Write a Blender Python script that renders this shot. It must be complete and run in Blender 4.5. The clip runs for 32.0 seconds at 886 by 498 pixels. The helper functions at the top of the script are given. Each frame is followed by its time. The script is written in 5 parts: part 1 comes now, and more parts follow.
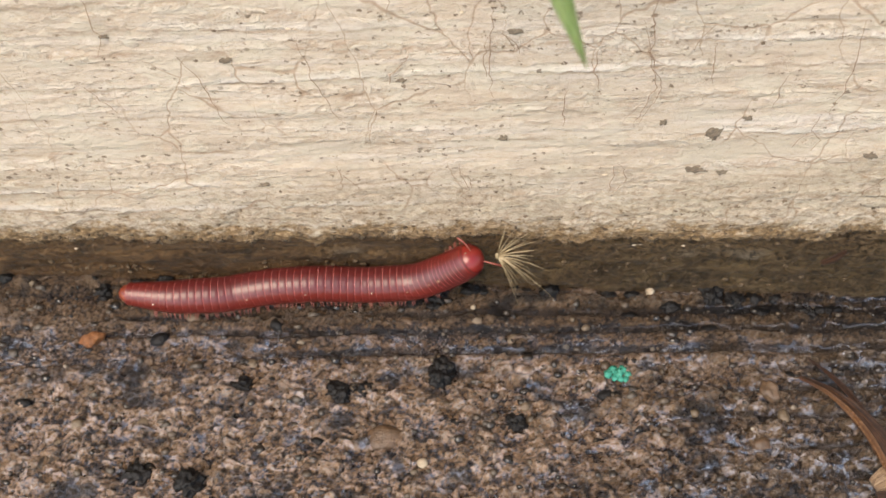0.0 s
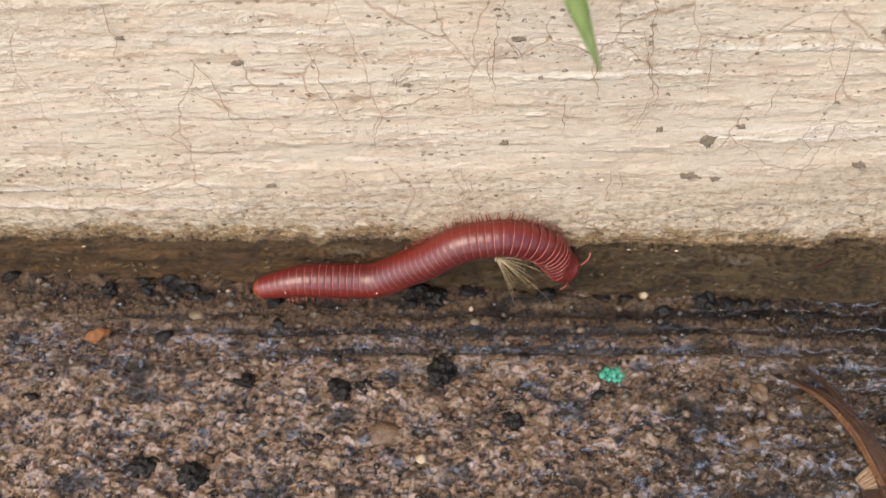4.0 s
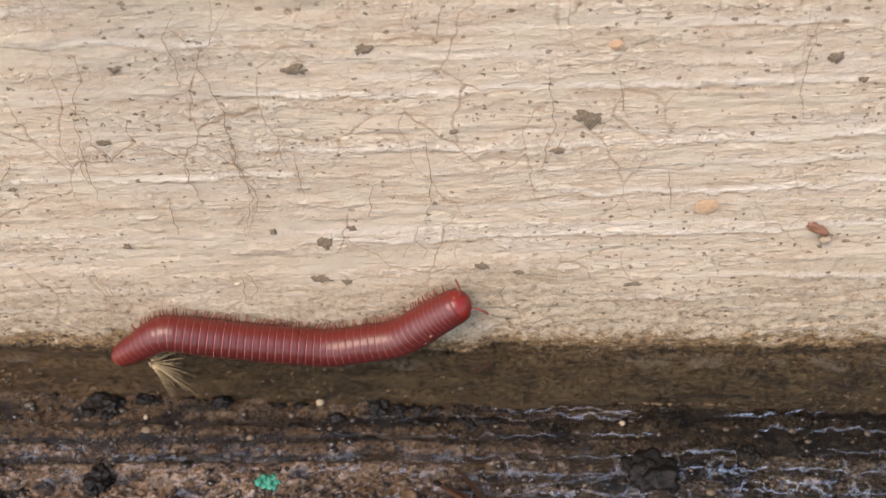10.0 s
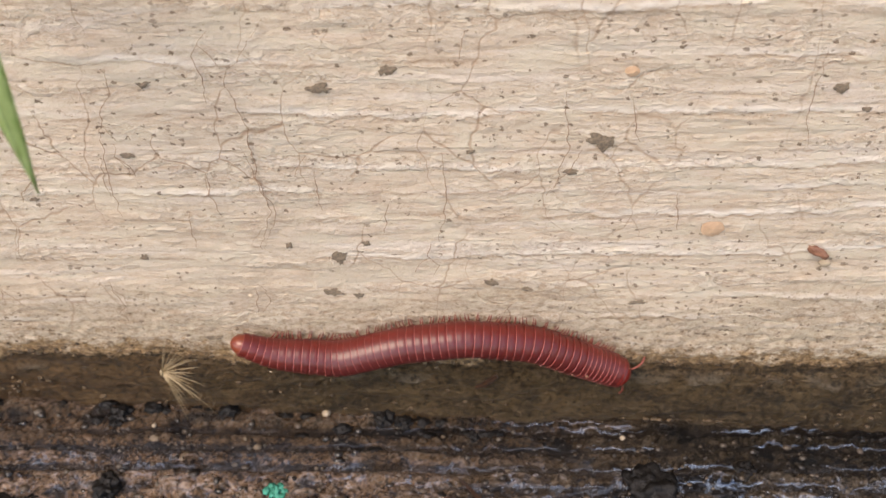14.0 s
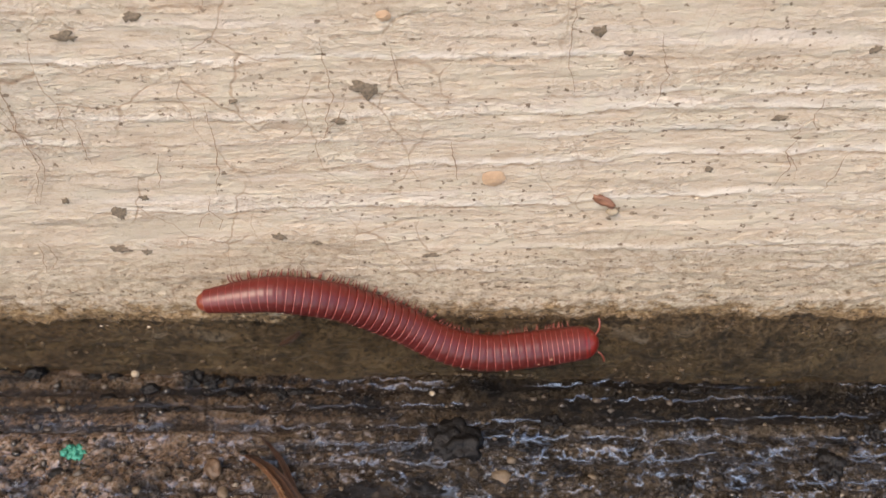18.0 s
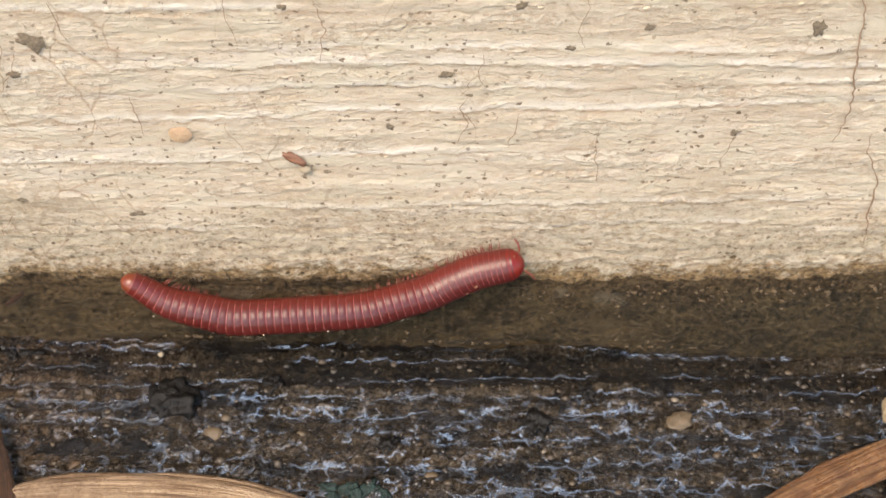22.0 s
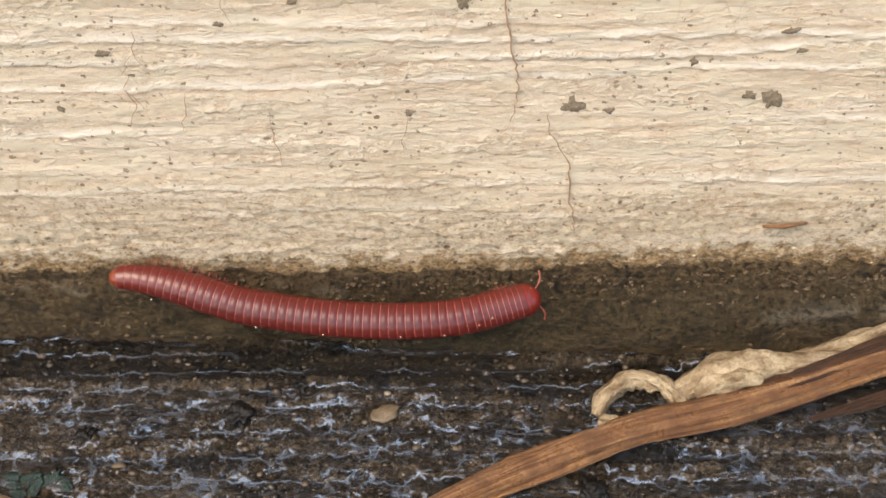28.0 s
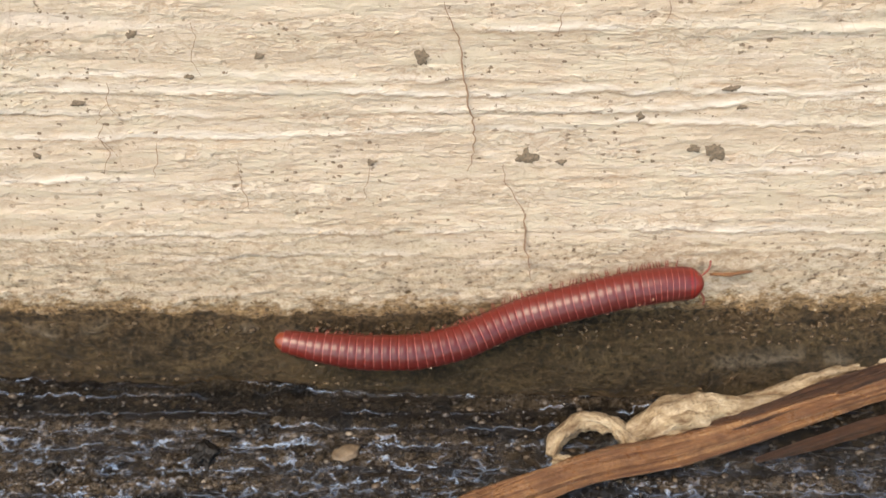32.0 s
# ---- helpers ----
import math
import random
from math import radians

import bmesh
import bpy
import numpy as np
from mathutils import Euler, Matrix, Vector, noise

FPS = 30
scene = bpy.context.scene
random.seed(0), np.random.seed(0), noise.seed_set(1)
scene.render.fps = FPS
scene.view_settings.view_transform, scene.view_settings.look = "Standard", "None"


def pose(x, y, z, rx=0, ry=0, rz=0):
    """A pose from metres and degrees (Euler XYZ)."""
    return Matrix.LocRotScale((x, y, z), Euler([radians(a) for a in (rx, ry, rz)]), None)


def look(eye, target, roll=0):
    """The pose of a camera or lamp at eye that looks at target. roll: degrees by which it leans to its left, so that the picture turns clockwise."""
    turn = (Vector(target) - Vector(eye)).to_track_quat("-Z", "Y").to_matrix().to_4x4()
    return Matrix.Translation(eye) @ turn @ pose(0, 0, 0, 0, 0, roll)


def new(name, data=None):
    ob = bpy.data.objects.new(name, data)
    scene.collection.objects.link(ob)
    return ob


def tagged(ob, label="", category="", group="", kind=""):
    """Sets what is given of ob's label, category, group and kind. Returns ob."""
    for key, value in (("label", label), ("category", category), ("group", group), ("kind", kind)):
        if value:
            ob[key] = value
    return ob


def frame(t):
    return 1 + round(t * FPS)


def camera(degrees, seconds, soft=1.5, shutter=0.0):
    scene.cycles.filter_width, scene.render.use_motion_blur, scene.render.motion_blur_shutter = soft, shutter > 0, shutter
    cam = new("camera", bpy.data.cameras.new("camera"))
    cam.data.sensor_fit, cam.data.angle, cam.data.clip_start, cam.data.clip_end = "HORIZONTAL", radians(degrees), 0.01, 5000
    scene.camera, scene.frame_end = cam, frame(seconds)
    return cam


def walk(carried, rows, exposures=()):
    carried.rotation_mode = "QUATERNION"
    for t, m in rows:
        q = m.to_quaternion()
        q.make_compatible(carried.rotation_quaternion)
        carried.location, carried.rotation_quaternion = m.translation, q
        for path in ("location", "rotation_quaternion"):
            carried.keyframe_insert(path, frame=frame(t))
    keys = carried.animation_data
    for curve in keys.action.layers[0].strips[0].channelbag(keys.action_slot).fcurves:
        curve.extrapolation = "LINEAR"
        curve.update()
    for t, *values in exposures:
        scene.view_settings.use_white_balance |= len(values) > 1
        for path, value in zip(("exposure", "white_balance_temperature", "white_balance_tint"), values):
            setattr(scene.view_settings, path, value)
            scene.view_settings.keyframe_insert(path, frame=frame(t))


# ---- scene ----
import functools

cam = camera(43.7, 32.0, soft=1.5)
# seconds, eye (metres), turn (degrees)
PATH = [
    (0, 0.02188, -0.08190, 0.11685, 36.993, 2.507, 0.816),
    (0.5, 0.02297, -0.08206, 0.11499, 37.020, 2.711, 0.859),
    (1, 0.02219, -0.08286, 0.11565, 37.842, 2.711, 1.263),
    (1.5, 0.01986, -0.08383, 0.11968, 39.266, 2.295, 1.519),
    (2, 0.01978, -0.08558, 0.12249, 39.589, 1.935, 1.310),
    (2.5, 0.01945, -0.08522, 0.12145, 38.661, 1.725, 1.114),
    (3, 0.01982, -0.08548, 0.11898, 37.577, 1.487, 0.898),
    (3.5, 0.02023, -0.08531, 0.11871, 37.644, 1.546, 0.987),
    (5.5, 0.02052, -0.08597, 0.11992, 38.143, 1.272, 0.867),
    (5.7, 0.02048, -0.08607, 0.12077, 38.248, 1.187, 0.784),
    (5.8, 0.02310, -0.07384, 0.10031, 42.355, 2.710, 2.184),
    (6, 0.02317, -0.07343, 0.10215, 42.499, 2.361, 1.932),
    (6.5, 0.02511, -0.07212, 0.10434, 43.182, 2.200, 1.977),
    (7, 0.02813, -0.07208, 0.10503, 43.337, 2.233, 2.072),
    (7.5, 0.03044, -0.07511, 0.10824, 43.304, 2.174, 2.030),
    (8, 0.03538, -0.07915, 0.10943, 43.436, 2.384, 1.624),
    (8.5, 0.04207, -0.08213, 0.11316, 43.866, 2.425, 1.797),
    (9, 0.05325, -0.08687, 0.11605, 44.207, 2.008, 0.889),
    (9.5, 0.05730, -0.08686, 0.11645, 44.605, 2.609, 1.480),
    (10, 0.06450, -0.08825, 0.11545, 44.909, 2.277, 1.117),
    (10.5, 0.06545, -0.08817, 0.11402, 44.988, 2.074, 1.070),
    (11, 0.06227, -0.08860, 0.11468, 45.152, 1.669, 1.353),
    (11.5, 0.06139, -0.08905, 0.11446, 44.797, 1.867, 1.343),
    (12, 0.06110, -0.08954, 0.11498, 44.808, 1.768, 1.233),
    (12.5, 0.06096, -0.09012, 0.11534, 45.145, 1.519, 1.126),
    (13, 0.06064, -0.09026, 0.11626, 45.482, 1.155, 1.045),
    (13.5, 0.06052, -0.09030, 0.11715, 45.911, 0.865, 1.136),
    (14, 0.06037, -0.09040, 0.11796, 45.627, 0.642, 0.894),
    (14.5, 0.06039, -0.09121, 0.11844, 45.244, -0.243, 0.356),
    (15, 0.06174, -0.09244, 0.11963, 44.503, -1.478, -0.459),
    (15.5, 0.06204, -0.09287, 0.11940, 44.221, -1.343, -0.550),
    (17.5, 0.06720, -0.08997, 0.11703, 44.166, 0.018, -0.357),
    (18, 0.08204, -0.09007, 0.11488, 44.030, 0.237, -0.537),
    (18.5, 0.08957, -0.08963, 0.11599, 44.515, 0.337, -0.700),
    (19, 0.10036, -0.08845, 0.11606, 44.327, 0.730, -0.209),
    (19.5, 0.11133, -0.09037, 0.11373, 43.937, 1.169, -0.145),
    (20, 0.11854, -0.09036, 0.11264, 44.571, 1.695, 0.276),
    (20.5, 0.11860, -0.09140, 0.10941, 44.486, 1.408, 0.752),
    (21, 0.11841, -0.09468, 0.10913, 44.856, 0.623, 0.062),
    (21.5, 0.11797, -0.09614, 0.11189, 45.040, -0.155, -0.510),
    (22, 0.11581, -0.09722, 0.11187, 44.941, -0.372, -0.743),
    (22.5, 0.11539, -0.09768, 0.11146, 44.483, -0.280, -0.618),
    (23, 0.11476, -0.09830, 0.11125, 44.535, -0.596, -0.759),
    (23.5, 0.11464, -0.09781, 0.11218, 44.721, -0.715, -0.612),
    (24, 0.11422, -0.09774, 0.11267, 44.412, -1.034, -0.823),
    (24.5, 0.11414, -0.09762, 0.11168, 44.179, -1.131, -0.921),
    (25, 0.11538, -0.09771, 0.11186, 44.580, -0.690, -0.929),
    (25.5, 0.11609, -0.09771, 0.11246, 44.804, -0.814, -1.136),
    (26, 0.12107, -0.09545, 0.11311, 44.844, -0.427, -0.519),
    (26.5, 0.14380, -0.09481, 0.11318, 44.759, 0.655, 0.022),
    (28.5, 0.15750, -0.10477, 0.10144, 49.178, 1.230, 0.842),
    (29, 0.15738, -0.10607, 0.10107, 49.529, 1.005, 0.698),
    (29.5, 0.15805, -0.10564, 0.10399, 49.585, 0.731, 0.593),
    (30, 0.15799, -0.10682, 0.10386, 49.902, 0.588, 0.368),
    (30.5, 0.15837, -0.10708, 0.10409, 50.003, 0.585, 0.468),
    (31, 0.15870, -0.10689, 0.10439, 50.165, 0.536, 0.505),
    (31.5, 0.15885, -0.10680, 0.10567, 50.374, 0.443, 0.564),
    (32, 0.15990, -0.10690, 0.10636, 51.014, 0.279, 0.291),
]
walk(cam, [(t, pose(*p)) for t, *p in PATH], [(0, 1.54, 7050, 9), (1.1, 1.54, 7050, 10), (1.7, 1.33, 7150, 14), (2.4, 1.33, 7150, 14), (3.1, 1.53, 7050, 12), (5.7, 1.56, 7000, 11), (6.2, 1.48, 7000, 11), (7.5, 1.34, 7150, 15), (18, 1.34, 7150, 14), (20, 1.46, 7250, 11), (22, 1.58, 7300, 9), (26, 1.58, 7400, 9), (28.5, 1.55, 7450, 9), (32, 1.55, 7450, 9)])
# a small phone lens close up: the blade in front falls out of focus
cam.data.dof.use_dof, cam.data.dof.focus_distance, cam.data.dof.aperture_fstop = True, 0.121, 48.0

# ---- sky and sun: bright open shade, light from above and in front of the wall ----
world = bpy.data.worlds.new("sky")
scene.world = world
world.use_nodes = True
wn = world.node_tree
sky = wn.nodes.new("ShaderNodeTexSky")
sky.sky_type, sky.sun_disc = "NISHITA", False
sky.sun_elevation, sky.sun_rotation = radians(46), radians(215)
sky.air_density, sky.dust_density, sky.ozone_density = 1.0, 0.8, 1.0
back = wn.nodes["Background"]
back.inputs["Strength"].default_value = 0.15
wn.links.new(sky.outputs["Color"], back.inputs["Color"])
sun_data = bpy.data.lights.new("sun", "SUN")
sun_data.energy, sun_data.angle, sun_data.color = 1.8, radians(34), (1.0, 0.845, 0.69)
sun = new("sun", sun_data)
sun.matrix_world = look((-0.8, -1.45, 2.4), (0, 0, 0))

# ---- small tools ----
MM = 0.001


def smooth(a, b, x):
    k = np.clip((x - a) / (b - a), 0, 1)
    return k * k * (3 - 2 * k)


@functools.lru_cache(None)
def chance(seed):
    return np.random.RandomState(seed).rand(256, 256) * 2 - 1


def grain(seed, x, y):
    """Smooth random field of unit cell, about -1 to 1, over arrays."""
    table = chance(seed)
    i, j = np.floor(x).astype(int), np.floor(y).astype(int)
    u, v = x - i, y - j
    u, v = u * u * (3 - 2 * u), v * v * (3 - 2 * v)
    i, j = i % 256, j % 256
    k, l = (i + 1) % 256, (j + 1) % 256
    return (table[i, j] * (1 - u) + table[k, j] * u) * (1 - v) + (table[i, l] * (1 - u) + table[k, l] * u) * v


def spans(a, b, step, out, far):
    """Coordinates, fine from a to b and growing to far on both sides."""
    mid, left, right, gap = list(np.arange(a, b + step / 2, step)), [], [], step
    lo, hi = a, b
    while lo > -far or hi < far:
        gap *= out
        lo, hi = lo - gap, hi + gap
        left.append(lo), right.append(hi)
    return np.array(left[::-1] + mid + right)


def sheet(name, pts, material, flip=False):
    """A mesh from a grid of points (rows, columns, 3)."""
    n, m = pts.shape[:2]
    a = (np.arange(n - 1)[:, None] * m + np.arange(m - 1)[None]).ravel()
    faces = np.stack([a, a + 1, a + m + 1, a + m], 1)
    if flip:
        faces = faces[:, ::-1]
    me = bpy.data.meshes.new(name)
    me.vertices.add(n * m), me.loops.add(faces.size), me.polygons.add(len(faces))
    me.vertices.foreach_set("co", pts.reshape(-1).astype(np.float32))
    me.loops.foreach_set("vertex_index", faces.ravel().astype(np.int32))
    me.polygons.foreach_set("loop_start", np.arange(0, faces.size, 4, dtype=np.int32))
    me.polygons.foreach_set("use_smooth", np.ones(len(faces), bool))
    me.update(calc_edges=True)
    me.materials.append(material)
    return me


def field(me, name, values):
    me.attributes.new(name, "FLOAT", "POINT").data.foreach_set("value", values.ravel().astype(np.float32))


def part(name, bm, material, parent=None, label=""):
    """Links a bmesh as one mesh object under a thing or part."""
    me = bpy.data.meshes.new(name)
    for f in bm.faces:
        f.smooth = True
    bm.to_mesh(me)
    bm.free()
    me.materials.append(material)
    ob = new(name, me)
    ob.parent = parent
    return tagged(ob, label)


def thing(name, label, category, at=(0, 0, 0), group="", kind=""):
    ob = new(name)
    ob.location = at
    ob.empty_display_size = 0.005
    return tagged(ob, label, category, group, kind)


def tube(bm, pts, radii, sides=8, flat=1.0, wide=None, cap=True):
    """A tube through pts with a radius at each; flat squashes it along the second axis."""
    pts = [Vector(p) for p in pts]
    rings = []
    side = None
    for i, p in enumerate(pts):
        t = (pts[min(i + 1, len(pts) - 1)] - pts[max(i - 1, 0)]).normalized()
        up = Vector(wide) if wide else (side or (Vector((0, 0, 1)) if abs(t.z) < 0.9 else Vector((1, 0, 0))))
        a = (up - t * up.dot(t)).normalized()
        side = a
        b = t.cross(a)
        rings.append([bm.verts.new(p + (a * math.cos(q) + b * math.sin(q) * flat) * radii[i]) for q in (2 * math.pi * k / sides for k in range(sides))])
    for r, s in zip(rings, rings[1:]):
        for k in range(sides):
            bm.faces.new((r[k], r[(k + 1) % sides], s[(k + 1) % sides], s[k]))
    if cap:
        bm.faces.new(rings[0][::-1]), bm.faces.new(rings[-1])
    return rings


def lump(radius, seed, squash=(1, 1, 1), rough=0.25, cuts=2, cell=1.3):
    """An irregular stone."""
    bm = bmesh.new()
    bmesh.ops.create_icosphere(bm, subdivisions=cuts, radius=1)
    for v in bm.verts:
        d = 1 + rough * noise.noise(v.co * cell + Vector((seed * 7.3, seed, 0))) + rough * 0.4 * noise.noise(v.co * cell * 3 + Vector((seed, 0, 9)))
        v.co = Vector((v.co.x * squash[0], v.co.y * squash[1], v.co.z * squash[2])) * d * radius
    return bm


# ---- materials ----
class Look:
    """A node material in the making."""

    def __init__(self, name, rough=0.6, metal=0.0):
        self.mat = bpy.data.materials.new(name)
        self.mat.use_nodes = True
        self.tree = self.mat.node_tree
        self.bsdf = self.tree.nodes["Principled BSDF"]
        self.bsdf.inputs["Roughness"].default_value, self.bsdf.inputs["Metallic"].default_value = rough, metal

    def node(self, kind, **inputs):
        n = self.tree.nodes.new("ShaderNode" + kind)
        for k, v in inputs.items():
            self.put(v, n.inputs[k.replace("_", " ")])
        return n

    def put(self, value, socket):
        if hasattr(value, "links"):
            self.tree.links.new(value, socket)
        else:
            socket.default_value = value

    def where(self, sx=1.0, sy=1.0, sz=1.0):
        m = self.node("Mapping", Vector=self.node("TexCoord").outputs["Object"])
        m.inputs["Scale"].default_value = (sx, sy, sz)
        return m.outputs[0]

    def noise(self, vec, scale=1.0, detail=4.0, rough=0.55, twist=0.0):
        return self.node("TexNoise", Vector=vec, Scale=scale, Detail=detail, Roughness=rough, Distortion=twist).outputs["Fac"]

    def ramp(self, fac, *stops):
        r = self.node("ValToRGB", Fac=fac)
        e = r.color_ramp.elements
        while len(e) < len(stops):
            e.new(0.5)
        for el, (p, c) in zip(e, stops):
            el.position = p
            el.color = (*c, 1) if isinstance(c, tuple) else (c, c, c, 1)
        return r.outputs["Color"]

    def mix(self, fac, a, b, how="MIX"):
        n = self.tree.nodes.new("ShaderNodeMix")
        n.data_type, n.blend_type = "RGBA", how
        for v, s in ((fac, n.inputs["Factor"]), (a, n.inputs["A"]), (b, n.inputs["B"])):
            self.put((*v, 1) if isinstance(v, tuple) and len(v) == 3 else v, s)
        return n.outputs["Result"]

    def math(self, how, a, b=0.0, clamp=False):
        n = self.tree.nodes.new("ShaderNodeMath")
        n.operation, n.use_clamp = how, clamp
        self.put(a, n.inputs[0]), self.put(b, n.inputs[1])
        return n.outputs[0]

    def add(self, a, b):
        n = self.tree.nodes.new("ShaderNodeVectorMath")
        n.operation = "ADD"
        self.put(a, n.inputs[0]), self.put(b, n.inputs[1])
        return n.outputs[0]

    def given(self, name):
        n = self.node("Attribute")
        n.attribute_name = name
        return n.outputs["Fac"]

    def done(self, colour=None, rough=None, height=None, deep=0.0001, strength=0.6):
        if colour is not None:
            self.put((*colour, 1) if isinstance(colour, tuple) else colour, self.bsdf.inputs["Base Color"])
        if rough is not None:
            self.put(rough, self.bsdf.inputs["Roughness"])
        if height is not None:
            b = self.node("Bump", Height=height, Strength=strength, Distance=deep)
            self.tree.links.new(b.outputs[0], self.bsdf.inputs["Normal"])
        return self.mat


def plaster_look():
    """Cream limewash brushed along the wall: streaks, hair cracks, pits and dirt towards its foot."""
    k = Look("cream_brushed_plaster", 0.8)
    streak = k.noise(k.where(95, 95, 620), 1.0, 7, 0.72, 0.7)
    thin = k.noise(k.where(520, 520, 1900), 1.0, 5, 0.7, 0.6)
    broad = k.noise(k.where(18, 18, 220), 1.0, 4, 0.6)
    blot = k.noise(k.where(110, 110, 150), 1.0, 5, 0.65)
    fine = k.noise(k.where(3200, 3200, 4200), 1.0, 4, 0.7)
    sand = k.noise(k.where(1500, 1500, 1900), 1.0, 6, 0.8)
    bands = k.noise(k.where(22, 22, 420), 1.0, 4, 0.6, 0.6)
    base = k.ramp(streak, (0.3, (0.62, 0.50, 0.365)), (0.43, (0.755, 0.635, 0.485)), (0.57, (0.81, 0.71, 0.56)), (0.72, (0.9, 0.825, 0.7)))
    base = k.mix(k.ramp(broad, (0.4, 0.0), (0.7, 0.45)), base, (0.76, 0.65, 0.51))
    base = k.mix(k.ramp(bands, (0.36, 0.45), (0.45, 0.0)), base, (0.62, 0.50, 0.36))
    base = k.mix(k.ramp(bands, (0.55, 0.0), (0.66, 0.6)), base, (0.93, 0.86, 0.76))
    base = k.mix(k.ramp(thin, (0.34, 0.42), (0.45, 0.0)), base, (0.46, 0.33, 0.21))
    base = k.mix(k.ramp(thin, (0.56, 0.0), (0.68, 0.45)), base, (0.94, 0.89, 0.79))
    base = k.mix(k.ramp(blot, (0.52, 0.0), (0.72, 0.5)), base, (0.64, 0.48, 0.35))
    base = k.mix(k.ramp(sand, (0.36, 0.35), (0.45, 0.0)), base, (0.4, 0.28, 0.18))
    base = k.mix(k.ramp(sand, (0.55, 0.0), (0.68, 0.4)), base, (0.94, 0.89, 0.8))
    base = k.mix(k.math("MULTIPLY", k.ramp(fine, (0.3, 1.0), (0.42, 0.0)), 0.35), base, (0.42, 0.31, 0.21))
    # pale limewash on the ledge lips, also painting in their lit edge
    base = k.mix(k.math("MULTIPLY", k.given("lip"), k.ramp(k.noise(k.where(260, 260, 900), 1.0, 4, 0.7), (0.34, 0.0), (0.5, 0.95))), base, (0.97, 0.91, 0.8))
    # brown grime line below each ledge, also painting in its shade
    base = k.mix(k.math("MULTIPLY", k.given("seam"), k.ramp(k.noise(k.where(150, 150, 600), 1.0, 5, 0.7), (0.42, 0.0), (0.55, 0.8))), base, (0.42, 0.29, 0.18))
    base = k.mix(1.0, base, (0.655, 0.637, 0.625), "MULTIPLY")
    # smooth worn islands between the crusts
    worn = k.ramp(k.noise(k.where(120, 120, 330), 1.0, 5, 0.6, 0.8), (0.5, 0.0), (0.58, 1.0))
    base = k.mix(k.math("MULTIPLY", worn, 0.6), base, (0.52, 0.462, 0.355))
    # the rough sandy zone low on the wall
    sandy = k.given("sandy")
    rasp = k.noise(k.where(1000, 1000, 1350), 1.0, 7, 0.82)
    base = k.mix(k.math("MULTIPLY", sandy, 0.3), base, (0.4, 0.31, 0.2))
    base = k.mix(k.math("MULTIPLY", sandy, k.ramp(rasp, (0.38, 0.85), (0.49, 0.0))), base, (0.24, 0.165, 0.095))
    base = k.mix(k.math("MULTIPLY", sandy, k.ramp(rasp, (0.54, 0.0), (0.64, 0.6))), base, (0.66, 0.57, 0.43))
    # crumbly raised crusts along the brush lines
    shed = k.noise(k.where(620, 620, 950), 1.0, 5, 0.65, 0.3)
    crumbly = k.ramp(k.noise(k.where(40, 40, 300), 1.0, 4, 0.65, 0.5), (0.49, 0.0), (0.58, 1.0))
    crumbs = k.math("MULTIPLY", k.ramp(shed, (0.49, 0.0), (0.54, 1.0)), crumbly)
    base = k.mix(k.math("MULTIPLY", crumbly, k.ramp(shed, (0.4, 0.0), (0.46, 0.5), (0.5, 0.0))), base, (0.36, 0.25, 0.165))
    base = k.mix(k.math("MULTIPLY", crumbs, 0.4), base, (0.63, 0.555, 0.445))
    # hair cracks
    bent = k.node("MixRGB", Fac=0.007, Color1=k.where(1, 1, 1), Color2=k.node("TexNoise", Vector=k.where(120, 120, 120), Scale=1.0, Detail=3.0).outputs["Color"]).outputs[0]
    cells = k.node("Mapping", Vector=bent)
    cells.inputs["Scale"].default_value = (135, 1, 88)
    vor = k.node("TexVoronoi", Vector=cells.outputs[0], Scale=1.0)
    vor.feature = "DISTANCE_TO_EDGE"
    old = k.node("MapRange", Value=k.node("SeparateXYZ", Vector=k.node("TexCoord").outputs["Object"]).outputs["X"])
    old.inputs["From Min"].default_value, old.inputs["From Max"].default_value, old.inputs["To Min"].default_value, old.inputs["To Max"].default_value = 0.05, 0.13, 1.0, 0.3
    gate = k.math("MULTIPLY", k.ramp(k.noise(k.where(60, 60, 60), 1.0, 3), (0.46, 0.0), (0.55, 1.0)), old.outputs[0])
    crack = k.math("MULTIPLY", k.ramp(vor.outputs["Distance"], (0.0, 1.0), (0.0055, 0.75), (0.013, 0.0)), gate)
    base = k.mix(k.math("MULTIPLY", crack, 0.72), base, (0.27, 0.17, 0.1))
    # pits and specks of dirt
    pit = k.node("TexVoronoi", Vector=k.add(k.where(1100, 1100, 1500), k.node("TexNoise", Vector=k.where(2600, 2600, 2600), Scale=1.0, Detail=3.0).outputs["Color"]), Scale=1.0, Randomness=1.0)
    sep = k.node("SeparateColor", Color=pit.outputs["Color"])
    thick = k.ramp(k.noise(k.where(40, 40, 60), 1.0, 3), (0.4, 0.08), (0.6, 0.85))
    few = k.math("GREATER_THAN", k.math("MULTIPLY", k.given("grime"), thick), sep.outputs["Red"])
    size = k.math("MULTIPLY", k.math("POWER", sep.outputs["Green"], 1.5), 0.55)
    spot = k.math("MULTIPLY", k.math("LESS_THAN", pit.outputs["Distance"], size), few)
    base = k.mix(k.math("MULTIPLY", spot, k.math("ADD", 0.5, k.math("MULTIPLY", sep.outputs["Blue"], 0.4))), base, (0.13, 0.085, 0.05))
    # damp staining along the ragged foot
    patch = k.math("ADD", k.given("damp"), k.math("MULTIPLY", k.math("SUBTRACT", k.noise(k.where(380, 380, 560), 1.0, 6, 0.85), 0.5), 3.6))
    foot = k.ramp(patch, (0.32, 0.0), (0.62, 0.75), (0.85, 1.0))
